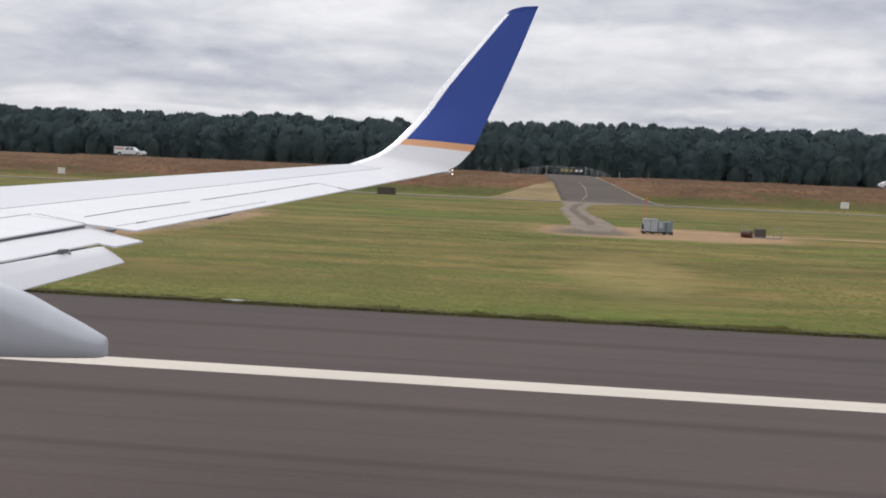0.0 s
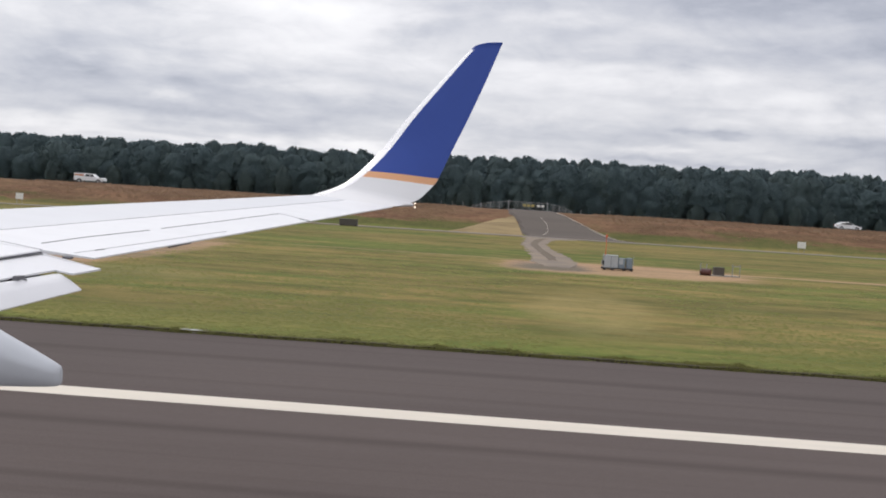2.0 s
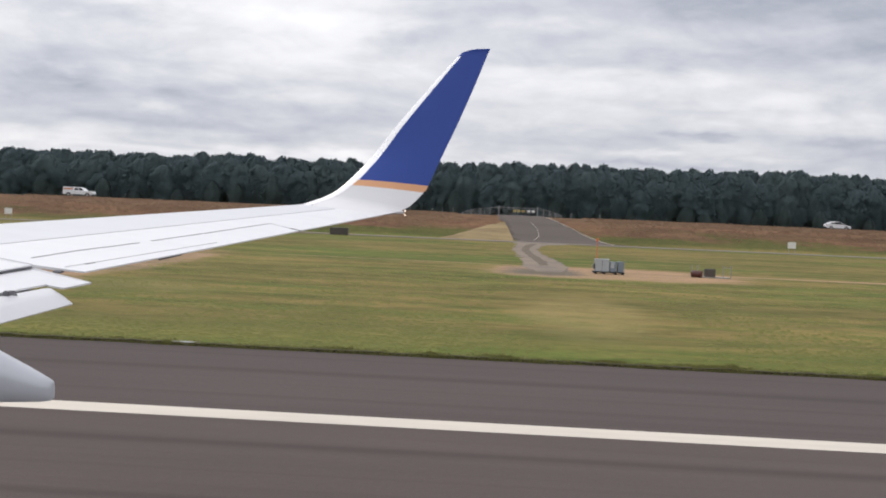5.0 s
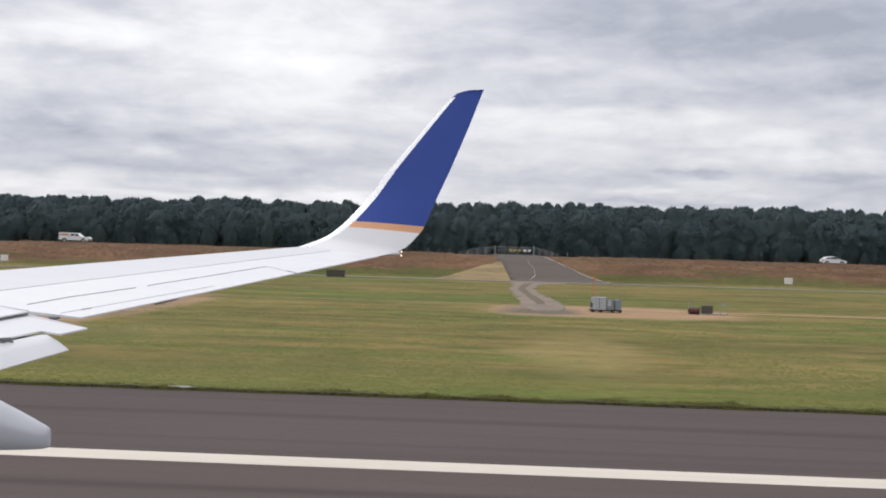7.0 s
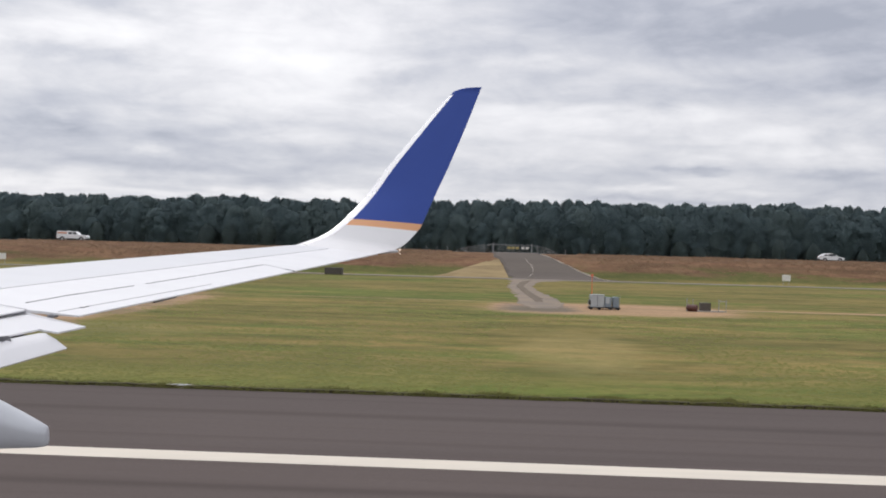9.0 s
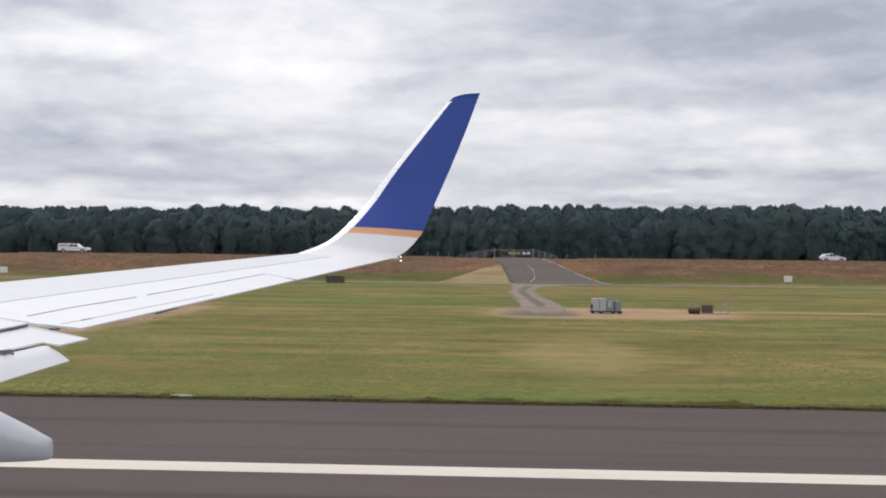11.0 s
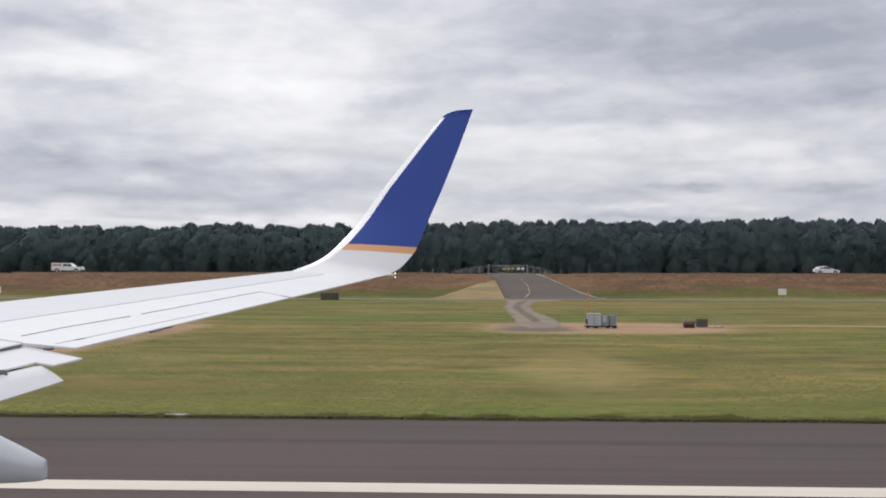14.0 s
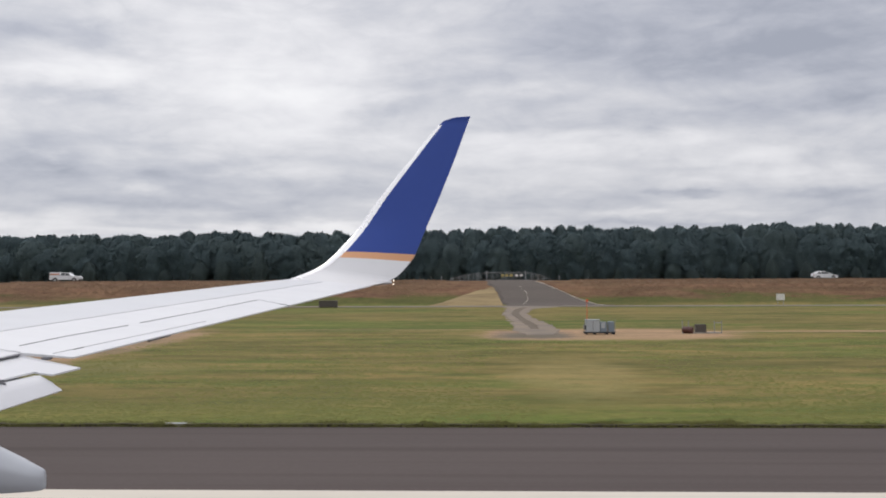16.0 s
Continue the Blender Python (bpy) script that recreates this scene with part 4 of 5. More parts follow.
def smooth_keys():
    """The winglet's sections with two more between each pair."""
    out = []
    for i, (a, b) in enumerate(zip(SECTIONS, SECTIONS[1:])):
        p = SECTIONS[max(0, i - 1)]
        q = SECTIONS[min(len(SECTIONS) - 1, i + 2)]
        for u in (0.0, 0.33, 0.67):
            def cr(s, e):
                v0, v1, v2, v3 = (Vector(k[s]) for k in (p, a, b, q))
                return tuple(0.5 * (2 * v1 + (v2 - v0) * u + (2 * v0 - 5 * v1 + 4 * v2 - v3) * u ** 2 + (3 * v1 - v0 - 3 * v2 + v3) * u ** 3))
            out.append((cr(0, 0), cr(1, 0), a[2] + (b[2] - a[2]) * u, i))
    out.append((*SECTIONS[-1], len(SECTIONS) - 1))
    return out


def winglet_skin(first, last, u0, u1, both=True):
    """The skin between two key sections and two fractions of the chord."""
    secs = [k for k in smooth_keys() if first <= k[3] < last]
    tail = [k for k in smooth_keys() if k[3] == last][:1]
    secs += tail
    us = sorted({u0, u1, *(u for u, _ in CHORD if u0 < u < u1)})
    bm = bmesh.new()
    rings = []
    for k in secs:
        ups = [winglet_point(k, u, np.interp(u, *zip(*CHORD)), 1) for u in us]
        los = [winglet_point(k, u, np.interp(u, *zip(*CHORD)), -1) for u in us[::-1]]
        rings.append(ups + los)
    return loft(bm, rings, caps=last == len(SECTIONS) - 1)


LAST = len(SECTIONS) - 1
part("winglet_root", winglet_skin(0, 3, 0.10, 1.0), WINGLET_GREY, aircraft, "pale grey curved root of the winglet", True)
part("winglet_stripe", winglet_skin(3, 4, 0.11, 1.0), ORANGE, aircraft, "orange stripe across the winglet", True)
part("winglet_panel", winglet_skin(4, 8, 0.125, 1.0), BLUE, aircraft, "deep blue painted winglet panel", True)
part("winglet_tip", winglet_skin(8, LAST, 0.0, 1.0), BLUE, aircraft, "deep blue cut-off winglet tip", True)
part("winglet_leading_edge", winglet_skin(0, 8, 0.0, 0.125), BARE_EDGE, aircraft, "bare pale metal leading edge", True)
light_box = part("wingtip_light", rod(bmesh.new(), (-1.60, 15.28, 4.105), (-1.36, 15.36, 4.115), 0.035, 0.018), WINGLET_GREY, aircraft, "small wingtip light housing")
part("lens", turned(bmesh.new(), [(0.003, -0.011), (0.010, 0.0), (0.003, 0.011)], 10, (-1.335, 15.37, 4.14)), NAV_LIGHT, light_box, "lit white strobe lens")
part("lens", turned(bmesh.new(), [(0.003, -0.011), (0.010, 0.0), (0.003, 0.011)], 10, (-1.335, 15.37, 4.085)), NAV_LIGHT, light_box, "lit white strobe lens")


# ---- cabin shell with the window that the view is taken through ----
def build_fuselage():
    bm = bmesh.new()
    n = 48
    hull = [(-21.5, 0.25, -0.75), (-21.0, 0.75, -0.6), (-20.0, 1.25, -0.38), (-18.6, 1.62, -0.18), (-16.8, 1.86, -0.05), (-15.0, 1.92, 0.0), (-6.0, 1.92, 0.0), (-1.0, 1.92, 0.0),
            (-0.16, 1.92, 0.0), (0.16, 1.92, 0.0), (1.0, 1.92, 0.0), (6.0, 1.92, 0.0), (9.0, 1.72, 0.18), (12.0, 1.28, 0.52), (14.5, 0.75, 0.9), (16.0, 0.3, 1.15)]
    gap = {k for k in range(n) if abs(math.degrees((k + 0.5) * math.tau / n) - 13.0) < 7.6}
    for thin in (0.0, 0.06):
        rings = [[bm.verts.new((x, -1.78 + (r - thin) * math.cos(k * math.tau / n), 3.70 + dz + (r - thin) * math.sin(k * math.tau / n))) for k in range(n)] for x, r, dz in hull]
        for i, (a, b) in enumerate(zip(rings, rings[1:])):
            for k in range(n):
                if hull[i][0] == -0.16 and k in gap:
                    continue
                bm.faces.new((a[k], a[(k + 1) % n], b[(k + 1) % n], b[k]))
        bm.faces.new(rings[0])
        bm.faces.new(rings[-1])
    return setting("wall_cabin", bm, FUSELAGE, "white curved cabin wall of the airliner", True)


build_fuselage()


# ---- things beside the runway ----
def edge_light(m):
    t = thing("runway_edge_light", "small clear runway edge light on a yellowed round base", "runway light", "runway edge lights", m)
    part("base", turned(bmesh.new(), [(0.17, 0.0), (0.17, 0.015), (0.15, 0.03), (0.05, 0.04)], 18), LAMP_YELLOW, t, "pale yellow round base plate")
    part("stem", turned(bmesh.new(), [(0.034, 0.035), (0.03, 0.18), (0.055, 0.2), (0.06, 0.235)], 12), LAMP_YELLOW, t)
    part("lens", turned(bmesh.new(), [(0.06, 0.235), (0.07, 0.26), (0.068, 0.33), (0.045, 0.36), (0.015, 0.37)], 14), LAMP_GLASS, t, "clear glass lamp dome")
    return t


first = edge_light(pose(27.8, 24.1, -0.004))
for k in (-5, -4, -3, -2, -1, 1, 2, 3, 4, 5, 6):
    copy_thing(first, pose(27.8 + 60.96 * k, 24.1, -0.004))

for k in range(6):
    f = thing("flush_light", "round flush threshold light set in the concrete strip", "runway light", "flush threshold lights", pose(THRESHOLD + 4.7, 26.4 - 3.3 * k, 0.009))
    part("rim", turned(bmesh.new(), [(0.2, 0.0), (0.2, 0.008), (0.14, 0.02)], 18), STEEL, f)
    part("lens", turned(bmesh.new(), [(0.1, 0.018), (0.08, 0.028), (0.03, 0.032)], 14), LAMP_GLASS, f)


def lettering(body, size, mat, parent, m, label):
    cu = bpy.data.curves.new("numeral", "FONT")
    cu.body, cu.size, cu.extrude, cu.align_x, cu.align_y = body, size, 0.004, "CENTER", "CENTER"
    cu.materials.append(mat)
    ob = new("numeral", cu)
    ob.parent = parent
    ob.matrix_basis = m
    return tagged(ob, label)


def distance_sign(x, y, numeral, label):
    # nearly edge-on to the runway, its faces look along it
    t = thing("distance_sign", "black runway distance sign with a white numeral on a concrete pad", "airport sign", "runway distance signs", pose(x, y, 0.10, 0, 0, -3))
    part("case", boxed(-0.16, 0.16, -0.55, 0.55, 0.10, 1.28, bevel=0.02), SIGN_BLACK, t, "black sheet-metal sign case")
    part("face", boxed(0.155, 0.168, -0.48, 0.48, 0.17, 1.2), SIGN_BLACK, t, "glossy black sign face")
    part("face", boxed(-0.168, -0.155, -0.48, 0.48, 0.17, 1.2), SIGN_BLACK, t, "glossy black sign face")
    lettering(numeral, 1.05, SIGN_WHITE, t, pose(0.174, 0, 0.68, 90, 0, 90), label)
    for dy in (-0.4, 0.4):
        part("leg", rod(bmesh.new(), (0, dy, -0.05), (0, dy, 0.12), 0.03), STEEL, t)
    part("tag", boxed(-0.13, -0.05, -0.566, -0.552, 1.02, 1.2), SIGN_WHITE, t, "small white tag")
    pad = thing("sign_pad", "weathered concrete pad in the grass under the sign", "concrete pad", "sign pads", pose(x + 0.2, y + 0.2, 0.0))
    part("slab", boxed(-2.35, 2.35, -0.75, 0.85, -0.1, 0.10, bevel=0.02), CONCRETE, pad)
    part("joint", boxed(0.55, 0.57, -0.74, 0.84, 0.09, 0.104), GAP, pad)


distance_sign(116.0, 41.8, "8", "white numeral eight")
distance_sign(-188.9, 41.2, "7", "white numeral seven")


def papi(m):
    t = thing("approach_light_unit", "orange box-shaped landing aid light on thin legs", "runway light", "landing aid lights", m)
    bm = bmesh.new()
    rings = []
    for x, z0, z1, w in ((-0.42, 0.66, 0.90, 0.36), (-0.40, 0.64, 0.92, 0.38), (0.34, 0.68, 0.93, 0.38), (0.44, 0.78, 0.93, 0.37)):
        rings.append([(x, -w, z0), (x, w, z0), (x, w, z1), (x, -w, z1)])
    loft(bm, rings)
    part("housing", bm, PAPI_ORANGE, t, "bright orange sloped housing")
    part("cover", boxed(-0.44, 0.40, -0.40, 0.40, 0.925, 0.95, bevel=0.006), PAPI_ORANGE, t)
    for y in (-0.2, 0.2):
        part("lens", turned(bmesh.new(), [(0.08, 0.0), (0.075, 0.02), (0.03, 0.03)], 12), LAMP_GLASS, t).matrix_basis = pose(0.43, y, 0.85, 0, 90, 0)
    for x, y in ((-0.32, -0.3), (-0.32, 0.3), (0.3, 0.0)):
        leg = part("leg", rod(bmesh.new(), (x, y, -0.02), (x, y, 0.68), 0.022), STEEL, t)
        part("foot", turned(bmesh.new(), [(0.075, 0.0), (0.07, 0.03), (0.03, 0.05)], 10, (x, y, -0.01)), STEEL, leg)
    return t


p0 = papi(pose(PAPI_X, 37.0, 0.06, 0, 0, 8))
for y in (45.0, 53.5, 61.5):
    copy_thing(p0, pose(PAPI_X, y, 0.06, 0, 0, 8))

SPOIL = surface("dug_soil", (0.125, 0.085, 0.060), 0.95, vary=0.35, scale=3.0, relief=0.03, spec=0.1)
for hx, hy, w in ((PAPI_X + 0.7, 40.6, 0.45), (PAPI_X - 0.6, 46.6, 0.8), (PAPI_X + 0.9, 53.0, 0.6), (PAPI_X - 1.2, 69.0, 0.7)):
    heap = thing("soil_heap", "low heap of dark dug soil beside a landing aid light", "soil heap", "soil heaps", pose(hx, hy, 0.02))
    bm = bmesh.new()
    rows = []
    for f, h in ((0.02, 0.12), (0.35, 0.10), (0.7, 0.05), (1.0, -0.04)):
        rows.append([(w * f * math.cos(a * math.tau / 20) * (1 + 0.35 * noise.noise((a * 0.9, hx, f))), 0.5 * w * f * math.sin(a * math.tau / 20), h * (1 + 0.5 * noise.noise((a * 1.3, f * 4, hy)))) for a in range(20)])
    loft(bm, rows)
    part("mound", bm, SPOIL, heap, "", True)

post = thing("power_pedestal", "grey metal power pedestal standing in the grass", "utility box", at=pose(PAPI_X - 2.2, 92.5, 0.03))
part("cabinet", boxed(-0.2, 0.2, -0.15, 0.15, 0.45, 1.25, bevel=0.02), CABINET, post)
part("lid", boxed(-0.23, 0.23, -0.18, 0.18, 1.25, 1.30, bevel=0.01), STEEL, post)
part("column", boxed(-0.12, 0.12, -0.1, 0.1, 0.0, 0.46), CABINET_DARK, post)


# ---- equipment in the field ----
def equipment_cabin():
    t = thing("equipment_cabin", "grey metal equipment cabin on a skid with an orange mast", "utility cabin", at=pose(8.35, 83.6, 0.06) @ Matrix.Scale(0.88, 4))
    part("skid", boxed(-1.35, 1.35, -0.7, 0.7, 0.08, 0.17, bevel=0.02), DARK, t, "dark steel skid")
    part("cabinet", boxed(-1.15, 0.0, -0.6, 0.6, 0.17, 1.18, bevel=0.03), CABINET, t, "light grey sheet-metal cabinet")
    part("cabinet", boxed(0.03, 0.62, -0.55, 0.55, 0.17, 1.02, bevel=0.03), CABINET_DARK, t, "blue-grey cabinet")
    part("cabinet", boxed(0.75, 1.25, -0.55, 0.55, 0.17, 1.05, bevel=0.03), CABINET_DARK, t, "blue-grey cabinet")
    part("door", boxed(0.12, 0.44, -0.575, -0.548, 0.5, 0.98), CABINET, t, "pale panel")
    part("fan_box", boxed(-1.32, -1.15, -0.4, 0.3, 0.35, 0.75, bevel=0.02), DARK, t, "black vent box")
    for x in (-1.1, -0.4, 0.6, 1.2):
        part("foot", boxed(x - 0.08, x + 0.08, -0.72, 0.72, -0.07, 0.08), DARK, t)
    for k in range(3):
        part("vent", boxed(-1.345, -1.315, -0.3, 0.2, 0.38 + 0.13 * k, 0.47 + 0.13 * k), STEEL, t, "slatted vent")
    part("door_seam", boxed(-0.60, -0.57, -0.61, -0.595, 0.25, 1.1), DARK, t, "dark door joint")
    part("roof_cap", boxed(-1.2, 0.04, -0.66, 0.66, 1.18, 1.22, bevel=0.01), CABINET, t, "grey roof cap")
    for x in (-1.3, 1.3):
        part("rail_post", rod(bmesh.new(), (x, -0.66, 0.15), (x, -0.66, 1.25), 0.018), STEEL, t)
    part("whip_mast", rod(bmesh.new(), (-1.0, 0.4, 1.15), (-1.0, 0.4, 2.7), 0.035, 0.02), PAPI_ORANGE, t, "thin orange mast")
    part("lamp", turned(bmesh.new(), [(0.03, 2.7), (0.09, 2.76), (0.09, 2.92), (0.03, 2.98)], 12, (-1.0, 0.4, 0)), PAPI_ORANGE, t, "orange obstruction lamp")


equipment_cabin()
vb = thing("valve_box", "dark grey box inside a low fence of posts", "utility box", at=pose(15.9, 84.6, 0.05))
part("body", boxed(-0.15, 0.62, -0.4, 0.4, 0.05, 0.66, bevel=0.03), BROWN_BOX, vb)
part("plinth", boxed(-0.6, 1.7, -0.5, 0.5, -0.06, 0.06, bevel=0.02), CONCRETE, vb)
for x in (-1.2, -0.75, 1.2, 1.75):
    part("guard_post", rod(bmesh.new(), (x, -0.45, -0.06), (x, -0.45, 0.95), 0.03), STEEL, vb)
part("guard_rail", rod(bmesh.new(), (1.2, -0.45, 0.8), (1.75, -0.45, 0.8), 0.02), STEEL, vb)
dr = thing("barrel", "dark red steel barrel lying on its side", "barrel", at=pose(15.1, 84.2, 0.30, 90, 0, 65))
part("shell", turned(bmesh.new(), [(0.24, -0.4), (0.27, -0.38), (0.26, -0.15), (0.275, -0.12), (0.26, -0.09), (0.26, 0.12), (0.275, 0.15), (0.26, 0.18), (0.27, 0.38), (0.24, 0.4)], 18), BARREL_RED, dr, "", True)

fu = thing("field_monitor", "small cream-coloured monitoring unit with two stub antennas", "utility box", at=pose(250.0, 98.0, 0.03))
part("body", boxed(-0.28, 0.28, -0.22, 0.22, 0.15, 0.75, bevel=0.03), LAMP_YELLOW, fu, "cream box")
part("panel", boxed(-0.16, 0.16, -0.235, -0.215, 0.3, 0.6), CABINET_DARK, fu)
part("stand", boxed(-0.2, 0.2, -0.15, 0.15, -0.05, 0.16), STEEL, fu)
for ax in (-0.12, 0.22):
    part("antenna", rod(bmesh.new(), (ax * 0.6, 0, 0.74), (ax, 0, 1.15), 0.03, 0.05), CABINET_DARK, fu)

bb = thing("storage_box", "dark brown storage box beside the perimeter road", "container", at=pose(-24.6, 167.6, 0.03))
part("body", boxed(-1.35, 1.35, -0.7, 0.7, 0.1, 1.0, bevel=0.03), BROWN_BOX, bb)
part("lid", boxed(-1.4, 1.4, -0.75, 0.75, 1.0, 1.08, bevel=0.02), BROWN_BOX, bb)
for x in (-1.1, 1.1):
    part("runner", boxed(x - 0.1, x + 0.1, -0.7, 0.7, -0.03, 0.1), DARK, bb)


def checkered_hut():
    t = thing("checkered_hut", "red and white checkered airfield equipment hut", "equipment hut", at=pose(55.5, 104.0, 0.0, 0, 0, -4))
    part("plinth", boxed(-3.15, 3.15, -1.65, 1.65, -0.1, 0.15), CONCRETE, t)
    part("core", boxed(-2.97, 2.97, -1.47, 1.47, 0.15, 3.45), HUT_WHITE, t, "white hut walls")
    nx, nz = 4, 2
    w, h = 6.0 / nx, 3.3 / nz
    for i in range(nx):
        for j in range(nz):
            red = (i + j) % 2 == 1
            part("panel", boxed(-3.0 + i * w + 0.005, -3.0 + (i + 1) * w - 0.005, -1.5, -1.465, 0.15 + j * h + 0.005, 0.15 + (j + 1) * h - 0.005), HUT_RED if red else HUT_WHITE, t, "red painted panel" if red else "white painted panel")
            part("panel", boxed(-3.0 + i * w + 0.005, -3.0 + (i + 1) * w - 0.005, 1.465, 1.5, 0.15 + j * h + 0.005, 0.15 + (j + 1) * h - 0.005), HUT_WHITE if red else HUT_RED, t)
    for i in range(2):
        for j in range(nz):
            red = (i + j) % 2 == 0
            for x0 in (-3.0, 2.965):
                part("panel", boxed(x0, x0 + 0.035, -1.46 + i * 1.46 + 0.005, -1.46 + (i + 1) * 1.46 - 0.005, 0.15 + j * h + 0.005, 0.15 + (j + 1) * h - 0.005), HUT_RED if red else HUT_WHITE, t)
    part("roof", boxed(-3.12, 3.12, -1.62, 1.62, 3.45, 3.57, bevel=0.03), HUT_RED, t, "flat red roof edge")
    part("air_conditioner", boxed(-3.5, -3.0, -0.5, 0.4, 1.2, 2.1, bevel=0.03), CABINET, t, "grey air conditioner on the end wall")


checkered_hut()


def lattice_mast():
    t = thing("lattice_mast", "red and white lattice antenna mast", "antenna mast", at=pose(61.5, 108.0, 0.0))
    part("footing", boxed(-0.9, 0.9, -0.9, 0.9, -0.1, 0.2), CONCRETE, t)
    legs = ((-0.38, -0.22), (0.38, -0.22), (0.0, 0.43))
    for s in range(8):
        z0, z1 = 0.2 + s * 2.0, 0.2 + (s + 1) * 2.0
        bm = bmesh.new()
        for i, (x, y) in enumerate(legs):
            rod(bm, (x, y, z0), (x, y, z1), 0.04, n=6)
            x2, y2 = legs[(i + 1) % 3]
            for q in range(4):
                za, zb = z0 + q * 0.5, z0 + (q + 1) * 0.5
                rod(bm, (x, y, za), (x2, y2, zb), 0.014, n=4)
        part("mast_section", bm, HUT_WHITE if s in (4, 5) else HUT_RED, t, "white lattice section" if s in (4, 5) else "red lattice section")
    bm = bmesh.new()
    for k in range(5):
        rod(bm, (0.42, -0.2, 13.2 + k * 0.25), (0.95, -0.3, 13.3 + k * 0.22), 0.03, n=6)
    part("antenna", bm, HUT_RED, t, "red stub antennas")
    part("top_light", rod(bmesh.new(), (-0.38, -0.22, 16.2), (-0.38, -0.22, 16.8), 0.07), HUT_RED, t)


lattice_mast()


def road_sign(m):
    t = thing("road_sign", "plain white rectangular sign on two short posts", "sign", "white perimeter road signs", m)
    part("panel", boxed(-0.66, 0.66, -0.02, 0.02, 0.75, 1.75, bevel=0.008), SIGN_WHITE, t, "blank white panel")
    for x in (-0.45, 0.45):
        part("post", rod(bmesh.new(), (x, 0.05, -0.2), (x, 0.05, 1.7), 0.035), STEEL, t)
    return t


s0 = road_sign(pose(46.8, 178.2, 0.02))
for k, x in enumerate((-230.0, -180.0, -131.0, -81.5, 97.0, 143.0, 191.0, 242.0, 294.0, 346.0, 399.0)):
    copy_thing(s0, pose(x, 178.2 - 0.03 * k, 0.02, 0, 0, (-2, 1, 2, -1)[k % 4]))


def marker_post(m):
    t = thing("marker_post", "short white road marker post with an orange cap", "marker post", "road marker posts", m)
    part("post", rod(bmesh.new(), (0, 0, -0.1), (0, 0, 0.75), 0.06, 0.05), SIGN_WHITE, t)
    part("cap", turned(bmesh.new(), [(0.055, 0.75), (0.07, 0.77), (0.06, 0.84), (0.02, 0.86)], 10), YELLOW, t, "amber reflector cap")
    return t


k0 = marker_post(pose(300.0, 166.4, 0.02))
for x in (262.0, 340.0, 385.0):
    copy_thing(k0, pose(x, 166.2, 0.02))


# ---- gate on the crest ----
def chain_link(name, a, b, h0, h1, parent):
    """A mesh of crossing wires between two posts, h0 and h1 high."""
    bm = bmesh.new()
    a, b = Vector(a), Vector(b)
    n = max(3, int((b - a).length / 0.35))
    for k in range(-n, n + 1):
        for s in (1, -1):
            u0, u1 = k / n, k / n + 1.7 / (b - a).length
            if u0 < 0 or u1 > 1:
                continue
            if s < 0:
                u0, u1 = u1, u0
            hb = h0 + (h1 - h0) * u1
            rod(bm, a.lerp(b, u0) + Vector((0, 0, 0.05)), a.lerp(b, u1) + Vector((0, 0, hb)), 0.010, n=3)
    part(name, bm, STEEL, parent, "grey chain-link mesh")


def crest_gate():
    t = thing("crest_gate", "galvanised chain-link gate with sloping fence wings and yellow signs", "gate", at=pose(3.2, 199.4, CREST_Z))
    for x in (-3.5, 3.5):
        part("gate_post", rod(bmesh.new(), (x, 0, -0.3), (x, 0, 1.75), 0.09), STEEL, t)
    part("top_rail", rod(bmesh.new(), (-3.5, 0, 1.5), (3.5, 0, 1.5), 0.035), STEEL, t)
    part("bottom_rail", rod(bmesh.new(), (-3.5, 0, 0.1), (3.5, 0, 0.1), 0.035), STEEL, t)
    part("crossbar", boxed(-3.6, 3.6, -0.06, 0.06, -0.25, 0.0), DARK, t, "dark kerb under the gate")
    part("gate_stile", rod(bmesh.new(), (0, 0, 0.1), (0, 0, 1.5), 0.03), STEEL, t)
    chain_link("gate_mesh", (-3.5, 0, 0), (3.5, 0, 0), 1.5, 1.5, t)
    for x in (-0.65, 0.1, 0.9, 1.9, 2.7):
        part("notice", boxed(x - 0.28, x + 0.28, -0.06, -0.045, 0.75, 1.15), NOTICE if x < 1.0 else SIGN_WHITE, t, "small notice plate")
    for s in (-1, 1):
        hs = (1.40, 1.20, 0.85, 0.35)
        step = 1.65 if s < 0 else 1.10
        for k in range(4):
            x = s * (3.5 + step * (k + 1))
            part("fence_post", rod(bmesh.new(), (x, 0, -0.4), (x, 0, hs[k] * 0.95), 0.05), STEEL, t)
            if k:
                xa = s * (3.5 + step * k)
                part("fence_rail", rod(bmesh.new(), (xa, 0, hs[k - 1] * 0.93), (x, 0, hs[k] * 0.93), 0.03), STEEL, t)
            else:
                part("fence_rail", rod(bmesh.new(), (s * 3.5, 0, 1.5), (x, 0, hs[0] * 0.93), 0.03), STEEL, t)
        chain_link("fence_mesh", (s * 3.5, 0, 0), (s * (3.5 + 4 * step), 0, 0), 1.5, 0.35, t)


crest_gate()
fp0 = thing("fence_post", "short grey metal fence post on the bank", "fence post", "crest fence posts", pose(-12.5, 199.6, CREST_Z))
part("post", rod(bmesh.new(), (0, 0, -0.3), (0, 0, 0.75), 0.05), STEEL, fp0)
part("cap", turned(bmesh.new(), [(0.06, 0.74), (0.06, 0.78), (0.02, 0.82)], 8), SIGN_WHITE, fp0)
for x in (-10.5, -8.6, -16.5, 12.8, 18.0):
    copy_thing(fp0, pose(x, 199.6, CREST_Z))


